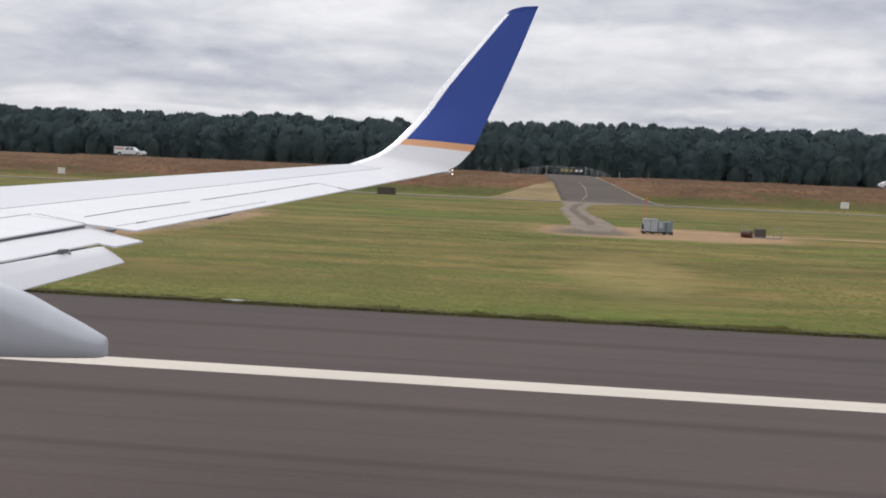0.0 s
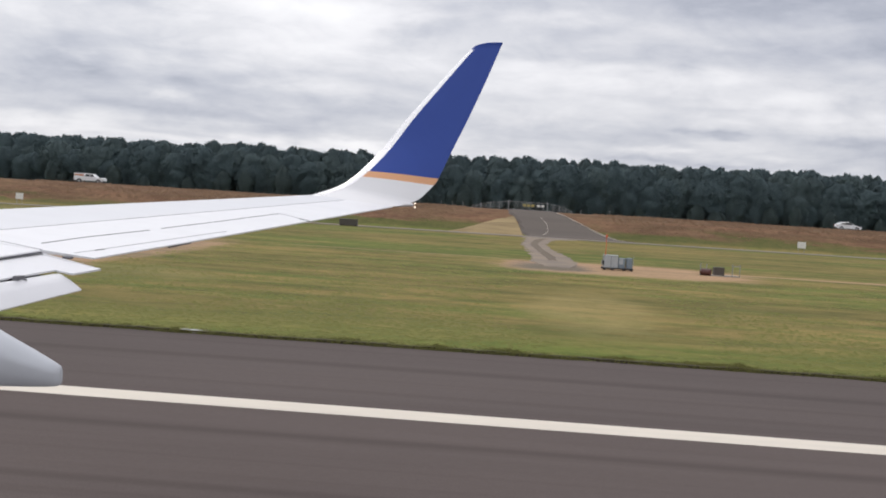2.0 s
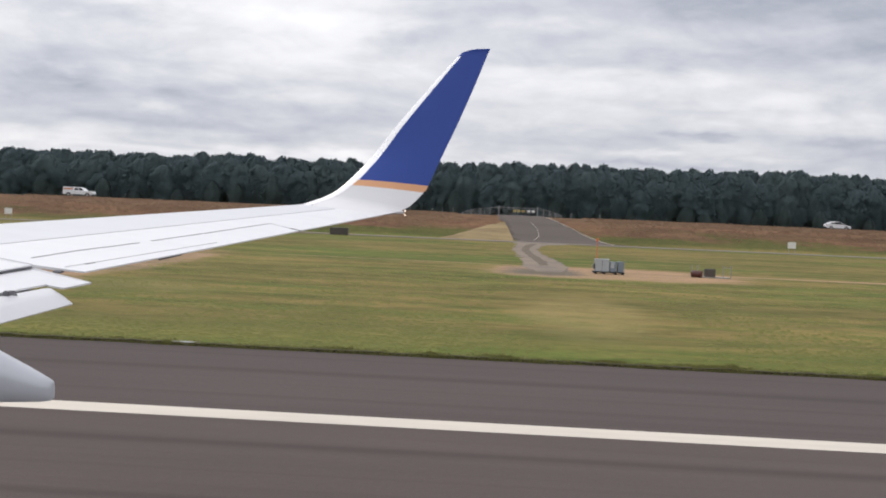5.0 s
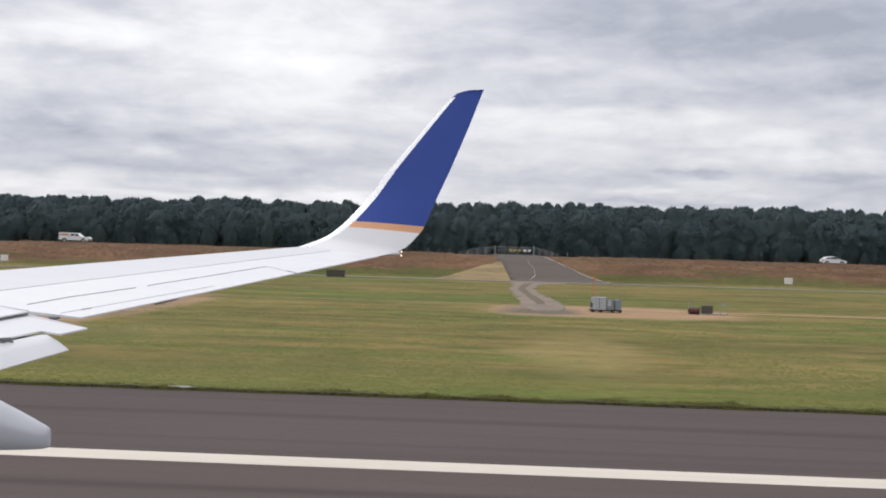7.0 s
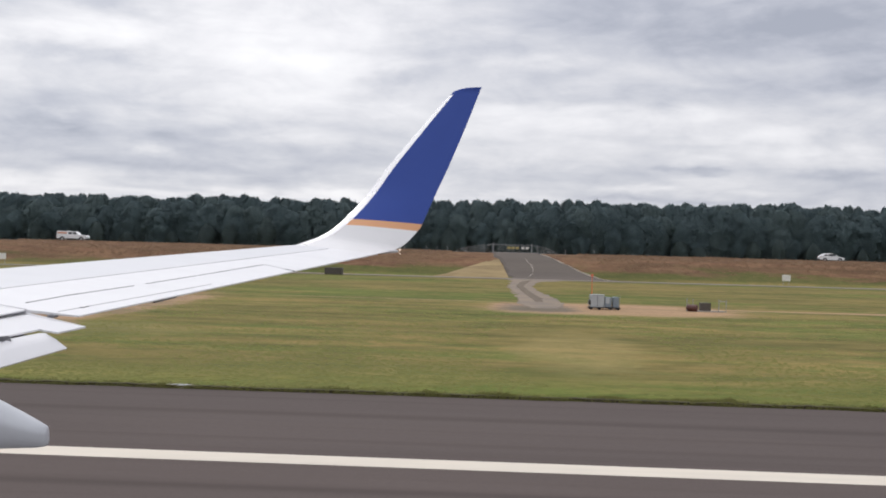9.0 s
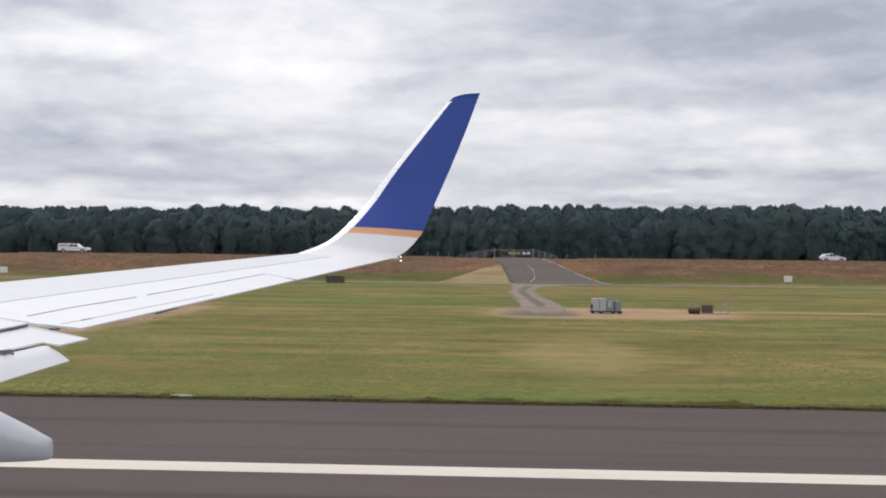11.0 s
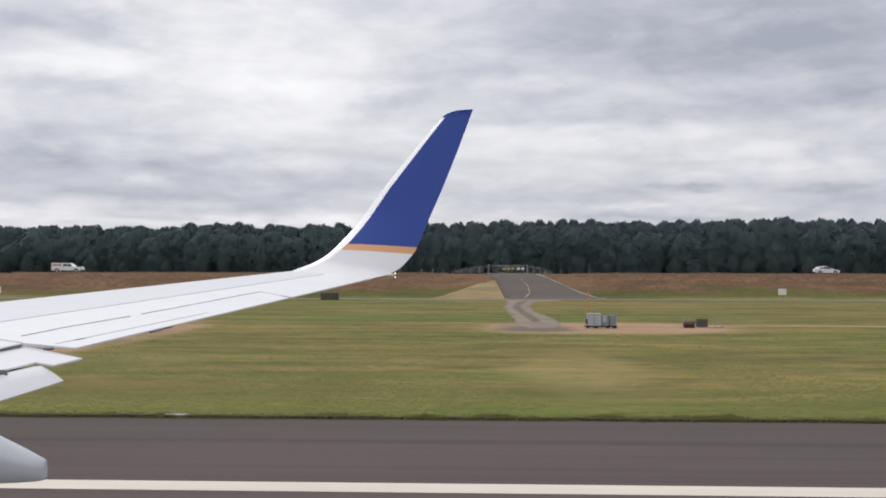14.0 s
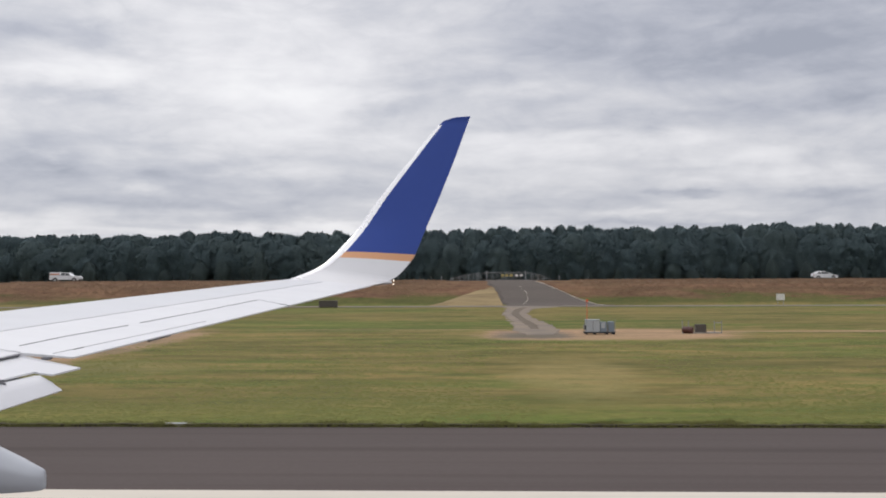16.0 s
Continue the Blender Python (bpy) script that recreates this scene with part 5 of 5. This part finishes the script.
# ---- vehicles on the crest road ----
def vehicle(name, label, category, body_mat, length, width, profile, cabin, wheel_r, axles, windows, m, extra=None):
    """A road vehicle facing +x: lower body and cabin lofted over its side profile."""
    t = thing(name, label, category, "", m)
    hw = width / 2

    def side_solid(outline, inset0, inset1, z_mid):
        bm = bmesh.new()
        rings = []
        for y, s in ((-hw, 1.0), (-hw + 0.09, 1.02), (hw - 0.09, 1.02), (hw, 1.0)):
            ring = []
            for x, z in outline:
                lean = max(0.0, (z - z_mid)) * inset1
                k = 1 - 0.02 * (s == 1.0)
                ring.append((x * k, y - math.copysign(lean, y), z if s > 1 else z - 0.015 * (z > z_mid)))
            rings.append(ring)
        return loft(bm, rings)

    part("body", side_solid(profile, 0, 0.0, 1.0), body_mat, t, "", False)
    part("cabin", side_solid(cabin, 0, 0.32, cabin[0][1]), body_mat, t, "", False)
    for k, (x0, x1, z0, z1, top0, top1) in enumerate(windows):
        for s in (-1, 1):
            bm = bmesh.new()
            zc = cabin[0][1]
            pts = [(x0, z0), (x1, z0), (top1, z1), (top0, z1)]
            outer = [bm.verts.new((x, s * (hw + 0.012 - max(0.0, z - zc) * 0.32), z)) for x, z in pts]
            inner = [bm.verts.new((x, s * (hw - 0.03 - max(0.0, z - zc) * 0.32), z)) for x, z in pts]
            bm.faces.new(outer)
            bm.faces.new(inner[::-1])
            for q in range(4):
                bm.faces.new((outer[q], outer[(q + 1) % 4], inner[(q + 1) % 4], inner[q]))
            part("side_window", bm, CAR_GLASS, t, "dark glass")
    for ax in axles:
        for s in (-1, 1):
            w = part("wheel", turned(bmesh.new(), [(wheel_r * 0.7, -0.1), (wheel_r * 0.97, -0.1), (wheel_r, -0.06), (wheel_r, 0.06), (wheel_r * 0.97, 0.1), (wheel_r * 0.7, 0.1)], 20), DARK, t, "black tyre")
            w.matrix_basis = pose(ax, s * (hw - 0.09), wheel_r, 90, 0, 0)
            part("rim", turned(bmesh.new(), [(wheel_r * 0.62, -0.108), (wheel_r * 0.55, 0.0), (wheel_r * 0.62, 0.108)], 16), RIM, w, "silver wheel rim")
            part("wheel_arch", turned(bmesh.new(), [(wheel_r * 1.14, -0.02), (wheel_r * 1.14, 0.02)], 20), CAR_TRIM, t).matrix_basis = pose(ax, s * (hw - 0.008), wheel_r * 1.02, 90, 0, 0)
    fx = max(x for x, _ in profile)
    rx = min(x for x, _ in profile)
    for s in (-1, 1):
        part("headlight", boxed(fx - 0.28, fx - 0.015, s * hw - 0.2 * (s > 0) - 0.01 * (s < 0), s * hw + 0.2 * (s < 0) + 0.01 * (s > 0), 0.62, 0.76, bevel=0.02), HEADLIGHT, t)
        part("taillight", boxed(rx + 0.01, rx + 0.16, s * hw - 0.18 * (s > 0) - 0.01 * (s < 0), s * hw + 0.18 * (s < 0) + 0.01 * (s > 0), 0.72, 0.92, bevel=0.02), TAILLIGHT, t)
    part("bumper", boxed(fx - 0.12, fx + 0.03, -hw + 0.1, hw - 0.1, 0.3, 0.5, bevel=0.03), CAR_TRIM, t)
    part("bumper", boxed(rx - 0.03, rx + 0.12, -hw + 0.1, hw - 0.1, 0.3, 0.5, bevel=0.03), CAR_TRIM, t)
    if extra:
        extra(t)
    return t


CAR_PROFILE = [(-2.18, 0.32), (2.15, 0.26), (2.24, 0.45), (2.2, 0.66), (1.95, 0.78), (1.2, 0.93), (0.6, 1.0), (-1.7, 1.06), (-2.14, 1.0), (-2.22, 0.7)]
CAR_CABIN = [(-2.0, 0.98), (1.15, 0.90), (0.55, 1.24), (0.15, 1.42), (-0.4, 1.50), (-1.0, 1.47), (-1.6, 1.29)]
vehicle("hatchback_car", "white hatchback car driving along the bank road", "car", CAR_WHITE, 4.46, 1.74, CAR_PROFILE, CAR_CABIN, 0.32, (-1.32, 1.38),
        ((-1.55, -0.75, 1.03, 1.28, -1.2, -0.75), (-0.70, 0.75, 1.0, 1.36, -0.70, 0.25)), pose(61.0, 202.2, CREST_Z + 0.02))
SUV_PROFILE = [(-2.1, 0.38), (2.05, 0.36), (2.2, 0.5), (2.18, 0.82), (1.9, 0.98), (1.05, 1.06), (-2.05, 1.1), (-2.18, 0.75)]
SUV_CABIN = [(-2.05, 1.05), (1.05, 1.02), (0.35, 1.55), (0.1, 1.66), (-1.75, 1.68), (-1.98, 1.5)]
vehicle("suv_car", "dark red sport utility car on the bank road", "car", CAR_RED, 4.38, 1.8, SUV_PROFILE, SUV_CABIN, 0.36, (-1.28, 1.36),
        ((-1.85, -1.1, 1.14, 1.54, -1.78, -1.1), (-1.02, -0.3, 1.12, 1.56, -1.02, -0.3), (-0.22, 0.72, 1.12, 1.54, -0.22, 0.2)), pose(-136.0, 202.2, CREST_Z + 0.02))


def canopy(t):
    part("bed_canopy", boxed(-2.86, -0.85, -0.86, 0.86, 1.22, 1.86, bevel=0.06), CAR_WHITE, t, "white box canopy over the bed")
    for s in (-1, 1):
        part("canopy_stripe", boxed(-2.7, -0.95, s * 0.868 - 0.006, s * 0.868 + 0.006, 1.36, 1.62), surface("stripe_orange", (0.62, 0.24, 0.12), 0.5), t, "orange stripe along the canopy")


TRUCK_PROFILE = [(-2.85, 0.5), (2.7, 0.48), (2.86, 0.62), (2.84, 0.98), (2.6, 1.12), (1.35, 1.2), (-2.85, 1.22), (-2.92, 0.8)]
TRUCK_CABIN = [(-0.84, 1.18), (1.4, 1.16), (0.85, 1.68), (0.6, 1.8), (-0.7, 1.82), (-0.82, 1.7)]
vehicle("pickup_truck", "white crew-cab pickup truck with an orange-striped bed canopy", "pickup truck", CAR_WHITE, 5.8, 1.92, TRUCK_PROFILE, TRUCK_CABIN, 0.40, (-1.75, 1.85),
        ((-0.66, 0.1, 1.26, 1.68, -0.62, 0.1), (0.2, 1.1, 1.26, 1.66, 0.2, 0.72)), pose(-79.0, 202.2, CREST_Z + 0.02), canopy)


# ---- the wooded island ----
def crown_mesh(name, height, radius, seed, n, mat, pointed=0.0):
    """A crown of leaf sprays over an uneven, knobbly body, ragged and open at the rim."""
    rng = random.Random(seed)

    def reach(u, a):
        body = min(1.0, 0.50 + 0.9 * u, math.sqrt(max(0.0, (1.02 - u) / (0.20 + 0.24 * pointed))))
        p = Vector((1.3 * math.cos(a), 1.3 * math.sin(a), 4.6 * u + seed))
        return radius * body * (1 + 0.32 * noise.noise(p) + 0.16 * noise.noise(p * 2.1))

    def spot(u, a, out):
        r = reach(u, a) * out
        x, y = r * math.cos(a), r * math.sin(a)
        # several leaders stand up out of the top
        lift = u * u * (1.1 * noise.noise((0.36 * x, 0.36 * y, seed)) + 0.8 * noise.noise((1.0 * x, 1.0 * y, seed)))
        return Vector((x, y, height * (0.03 + 0.95 * u) + lift))

    def tone(u, a):
        return Vector((math.cos(a), math.sin(a), 0)) * 0.8 + Vector((0, 0, 0.16 + 0.48 * u * u))

    verts, faces, soft = [], [], []
    na, nu = 26, 30
    for j in range(nu + 1):
        for k in range(na):
            u, a = j / nu, k * math.tau / na
            verts.append(spot(u, a, 0.86))
            soft.append(tone(u, a).normalized())
    for j in range(nu):
        for k in range(na):
            faces.append((j * na + k, j * na + (k + 1) % na, (j + 1) * na + (k + 1) % na, (j + 1) * na + k))
    for k in range(n):
        u, a = rng.random(), rng.uniform(0, math.tau)
        if k % 7 == 0:
            u = rng.uniform(0.85, 1.0)
        out = rng.uniform(1.02, 1.30) if k % 4 == 0 else rng.uniform(0.80, 1.0) + 0.20 * rng.random() ** 2
        c = spot(u, a, out)
        c.z += rng.uniform(-0.5, 1.1)
        s = rng.uniform(0.20, 0.58)
        d = tone(u, a).normalized()
        q = (d + Vector((rng.uniform(-0.8, 0.8), rng.uniform(-0.8, 0.8), rng.uniform(-0.3, 0.8)))).to_track_quat("Z", "Y").to_matrix()
        i = len(verts)
        facing = (d + 0.38 * (q @ Vector((0, 0, 1)))).normalized()
        for ux, uy, uz in ((-1, -0.35, -0.15), (0.25, -1, 0.1), (0.95, 0.4, -0.2), (-0.3, 0.95, 0.12)):
            j = rng.uniform(0.6, 1.3)
            verts.append(c + q @ Vector((ux * s * j, uy * s * j, uz * s)))
            soft.append(facing)
        faces += [(i, i + 1, i + 2), (i, i + 2, i + 3)]
    me = bpy.data.meshes.new(name)
    me.from_pydata(verts, [], faces)
    me.materials.append(mat)
    for p in me.polygons:
        p.use_smooth = True
    me.normals_split_custom_set_from_vertices(soft)
    return me


def trunk_bm(height, radius, seed):
    rng = random.Random(seed)
    bm = bmesh.new()
    top = Vector((rng.uniform(-0.6, 0.6), rng.uniform(-0.6, 0.6), height * 0.85))
    rod(bm, (0, 0, -1.0), (0, 0, height * 0.35), 0.42, 0.30)
    rod(bm, (0, 0, height * 0.35), top, 0.30, 0.08)
    for k in range(7):
        z = height * rng.uniform(0.25, 0.75)
        a = rng.uniform(0, math.tau)
        rod(bm, (0, 0, z), (radius * 0.75 * math.cos(a), radius * 0.75 * math.sin(a), z + height * 0.14), 0.13, 0.03, 6)
    return bm


def tree(seed, height, radius, mat, name, label, group, pointed=0.0):
    t = thing(name, label, "tree", group, pose(0, -3000, 0))
    part("trunk", trunk_bm(height, radius, seed), BARK, t)
    cr = new("crown", crown_mesh("crown", height, radius, seed + 50, 12500, mat, pointed))
    cr.parent = t
    return t


BRUSH = tree(17, 30.0, 6.4, LEAF_C, "willow_bush", "pale green bushy willow at the edge of the riverside wood, tinted blue for haze", "riverside brush", 1.0)
TREES = [tree(k, 30.0, 6.0 + 0.6 * (k % 3), LEAF_A if k % 4 else LEAF_B, "cottonwood_tree", "tall dark green leafy tree in the riverside wood, tinted blue for haze", "riverside trees", (0.0, 0.35, 0.15, 0.5, 0.1, 0.25)[k]) for k in range(6)]
rng = random.Random(11)
used = set()


def plant(x, y, h, wide, k):
    m = pose(x, y, ground_z(x, y) - 0.5, 0, 0, rng.uniform(0, 360)) @ Matrix.Diagonal((wide, wide, h / 30.0, 1))
    src = TREES[k] if k >= 0 else BRUSH
    t = copy_thing(src, m)
    t.matrix_basis = m
    return t


def wood_top(x):
    """Height of the wood's skyline along the island, uneven in long swells and single crowns."""
    return 28.8 + 3.9 * max(0, min(1, (x + 240) / 400)) + 1.5 * noise.noise((x * 0.018, 1.0, 0)) + 0.9 * noise.noise((x * 0.11, 4.0, 0))


for row, (y, step, cut) in enumerate(((563, 5.6, 0.86), (568, 12.0, 0.96), (574, 4.6, 0.99))):
    x = -318.0 + 3 * row
    while x < 310:
        h = wood_top(x) * cut * rng.uniform(0.93 - 0.10 * (row == 0), 1.03)
        plant(x, y + rng.uniform(-1.2, 1.2), h, rng.uniform(0.55, 0.85) if row == 2 else rng.uniform(0.8, 1.25), rng.randrange(6))
        x += step * rng.uniform(0.5, 1.5)
# low brush at the water's edge
for k in range(64):
    plant(-318 + 9.8 * k + rng.uniform(-6, 6), rng.uniform(558, 561), rng.uniform(14, 23), rng.uniform(0.6, 0.95), rng.randrange(6))
for k in range(34):
    plant(-318 + 18.5 * k + rng.uniform(-9, 9), rng.uniform(553, 557), rng.uniform(8, 12) + 8 * rng.random() ** 2, rng.uniform(0.40, 0.70), -1)
for t in (*TREES, BRUSH):
    for o in (*t.children_recursive, t):
        bpy.data.objects.remove(o)


# ---- far shore: a conifer hill with a town at its foot ----
def far_hill():
    rg = random.Random(5)
    bm = bmesh.new()
    for k in range(2600):
        x = rg.uniform(-1750, -560) if k % 8 else rg.uniform(-560, 1500)
        d = rg.random()
        y = 2225 + 330 * d
        base = -4 + 46 * d * (0.8 + 0.3 * noise.noise((x * 0.002, 3, 0)))
        h, r = rg.uniform(17, 27), rg.uniform(4.5, 7)
        n = 5
        a0 = rg.uniform(0, 6)
        ring = [bm.verts.new((x + r * math.cos(a0 + q * math.tau / n), y + r * math.sin(a0 + q * math.tau / n), base)) for q in range(n)]
        tip = bm.verts.new((x, y, base + h))
        for q in range(n):
            bm.faces.new((ring[q], ring[(q + 1) % n], tip))
    ob = new("hill_trees", mesh_of("hill_trees", bm, HILL))
    tagged(ob, "conifer woods on the far hill, tinted blue for haze", "trees", kind="stuff")
    bm = bmesh.new()
    cols = [(-2600 + 130 * k) for k in range(36)]
    rows = [(2120, -7), (2200, 4), (2330, 22), (2480, 42), (2700, 44), (2900, -7)]
    g = [[bm.verts.new((x, y, z + (3 * noise.noise((x * 0.003, y * 0.003, 0)) if z > 0 else 0))) for x in cols] for y, z in rows]
    for a, b in zip(g, g[1:]):
        for k in range(len(cols) - 1):
            bm.faces.new((a[k], a[k + 1], b[k + 1], b[k]))
    setting("hill", bm, HILL, "wooded hill across the river, tinted blue-grey for haze", True)


far_hill()


def house(m, w, d, h):
    t = thing("house", "small pale far-off house below the wooded hill", "house", "houses across the river", m)
    part("wall", boxed(-w / 2, w / 2, -d / 2, d / 2, -6, h), HOUSE_WALL, t)
    bm = bmesh.new()
    loft(bm, [[(x, -d / 2 - 0.5, h), (x, d / 2 + 0.5, h), (x, 0, h + d * 0.35)] for x in (-w / 2 - 0.5, w / 2 + 0.5)])
    part("roof", bm, HOUSE_ROOF, t)
    for k in range(3):
        x = -w / 2 + w * (k + 0.5) / 3
        part("window", boxed(x - 0.7, x + 0.7, -d / 2 - 0.06, -d / 2 + 0.02, h * 0.45, h * 0.45 + 1.5), CAR_GLASS, t)
    return t


h0 = house(pose(-1010, 2212, 4.5), 14, 9, 6)
rg = random.Random(3)
for k in range(34):
    x, y = rg.uniform(-1400, -860), rg.uniform(2195, 2285)
    copy_thing(h0, pose(x, y, 3.2 + (y - 2200) * 0.138, 0, 0, rg.uniform(-30, 30)))


# ---- turf lip and long grass along the pavement's edge ----
def turf_lip():
    bm = bmesh.new()
    rows = []
    for k in range(520):
        x = -36 + k * 0.13
        y = EDGE_Y - 0.03 + 0.07 * noise.noise((x * 0.7, 0, 4)) + 0.05 * noise.noise((x * 3.1, 0, 8))
        h = 0.085 + 0.035 * noise.noise((x * 1.3, 2, 4)) + 0.02 * noise.noise((x * 5, 2, 4))
        rows.append([(x, y, -0.06), (x, y + 0.02, h * 0.8), (x, y + 0.10, h), (x, y + 0.30, 0.02)])
    loft(bm, rows, closed=False)
    # brown soil, darkened in colour to draw the shadow line at the lip
    setting("turf_edge", bm, surface("turf_soil_and_shade", (0.070, 0.060, 0.028), 0.95, vary=0.5, scale=2.0, dirt=(0.085, 0.085, 0.025), dirt_amount=0.7, relief=0.03), "ragged brown turf edge along the pavement", True)


turf_lip()


def verge():
    rg = random.Random(9)
    verts, faces = [], []
    for k in range(14000):
        x = rg.uniform(-26, 22)
        y = EDGE_Y + abs(rg.gauss(0, 0.32)) - 0.09 + 0.10 * noise.noise((x * 0.5, 0, 4))
        h = rg.uniform(0.05, 0.13) * (0.7 + 0.8 * max(0, noise.noise((x * 0.8, y, 7))) + 0.8 * max(0, noise.noise((x * 2.7, y, 3))))
        for q in range(4):
            a = rg.uniform(0, math.tau)
            w = rg.uniform(0.012, 0.03)
            lean = rg.uniform(0.02, 0.09)
            i = len(verts)
            dx, dy = math.cos(a), math.sin(a)
            ox, oy = rg.uniform(-0.05, 0.05), rg.uniform(-0.05, 0.05)
            verts += [(x + ox - dy * w, y + oy + dx * w, -0.05), (x + ox + dy * w, y + oy - dx * w, -0.05), (x + ox + dx * lean, y + oy + dy * lean, h)]
            faces.append((i, i + 1, i + 2) if (verts[i + 1][0] - verts[i][0]) > 0 else (i + 1, i, i + 2))
    me = bpy.data.meshes.new("verge_grass")
    me.from_pydata(verts, [], faces)
    for p in me.polygons:
        p.use_smooth = True
    me.normals_split_custom_set_from_vertices([(0, -0.5, 0.87)] * len(verts))
    me.materials.append(TUFT)
    tagged(new("verge_grass", me), "ragged long grass along the pavement edge", "grass", kind="stuff")


verge()


# ---- long dry grass on the bank ----
def bank_grass():
    rg = random.Random(21)
    verts, faces = [], []
    for k in range(6000):
        x = rg.uniform(-88, 88)
        y = CREST_Y - abs(rg.gauss(0, 7.5)) if k % 2 else CREST_Y + rg.uniform(-0.6, 0.5)
        if y < 184.5 or -8.0 < x < 15.0:
            continue
        g = ground_z(x, y)
        big = 1 + 0.9 * max(0, noise.noise((x * 0.12, y * 0.2, 7)))
        for q in range(2):
            w, h = rg.uniform(0.14, 0.45) * big, rg.uniform(0.07, 0.24) * big
            ox, lean = rg.uniform(-0.3, 0.3), rg.uniform(-0.25, 0.25)
            i = len(verts)
            verts += [(x + ox - w, y, g - 0.06), (x + ox + w, y, g - 0.06), (x + ox + lean, y + 0.1, g + h)]
            faces.append((i, i + 1, i + 2))
    me = bpy.data.meshes.new("bank_grass")
    me.from_pydata(verts, [], faces)
    for p in me.polygons:
        p.use_smooth = True
    me.normals_split_custom_set_from_vertices([(0, -0.4, 0.92)] * len(verts))
    me.materials.append(BANK_TUFT)
    tagged(new("bank_grass", me), "long dry rust and straw coloured grass on the flood bank", "grass", kind="stuff")


bank_grass()


# ---- tussocks and taller blades in the mown field ----
def field_grass():
    rg = random.Random(33)
    verts, faces = [], []
    for k in range(17000):
        y = 1 / rg.uniform(1 / 86.0, 1 / 31.6)
        x = rg.uniform(-0.52, 0.52) * y
        clear = abs(x + 26.8) < 4.6 or (-3 < x < 19 and y > 74) or ((x - 3.8) / 4.5) ** 2 + ((y - 48) / 16) ** 2 < 1
        if clear or noise.noise((x * 0.10, y * 0.35, 5)) + 0.35 * noise.noise((x * 0.7, y * 1.3, 2)) < rg.uniform(-0.45, 0.35):
            continue
        g = ground_z(x, y)
        for q in range(2):
            w, h = rg.uniform(0.05, 0.34), rg.uniform(0.012, 0.045)
            ox, oy, lean = rg.uniform(-0.4, 0.4), rg.uniform(-0.15, 0.15), rg.uniform(-0.2, 0.2)
            i = len(verts)
            verts += [(x + ox - w, y + oy, g - 0.03), (x + ox + w, y + oy, g - 0.03), (x + ox + lean, y + oy + 0.04, g + h)]
            faces.append((i, i + 1, i + 2))
    me = bpy.data.meshes.new("field_grass")
    me.from_pydata(verts, [], faces)
    for p in me.polygons:
        p.use_smooth = True
    me.normals_split_custom_set_from_vertices([(0, -0.25, 0.97)] * len(verts))
    me.materials.append(FIELD_TUFT)
    tagged(new("field_grass", me), "tussocks and taller blades in the mown airfield grass", "grass", kind="stuff")


field_grass()
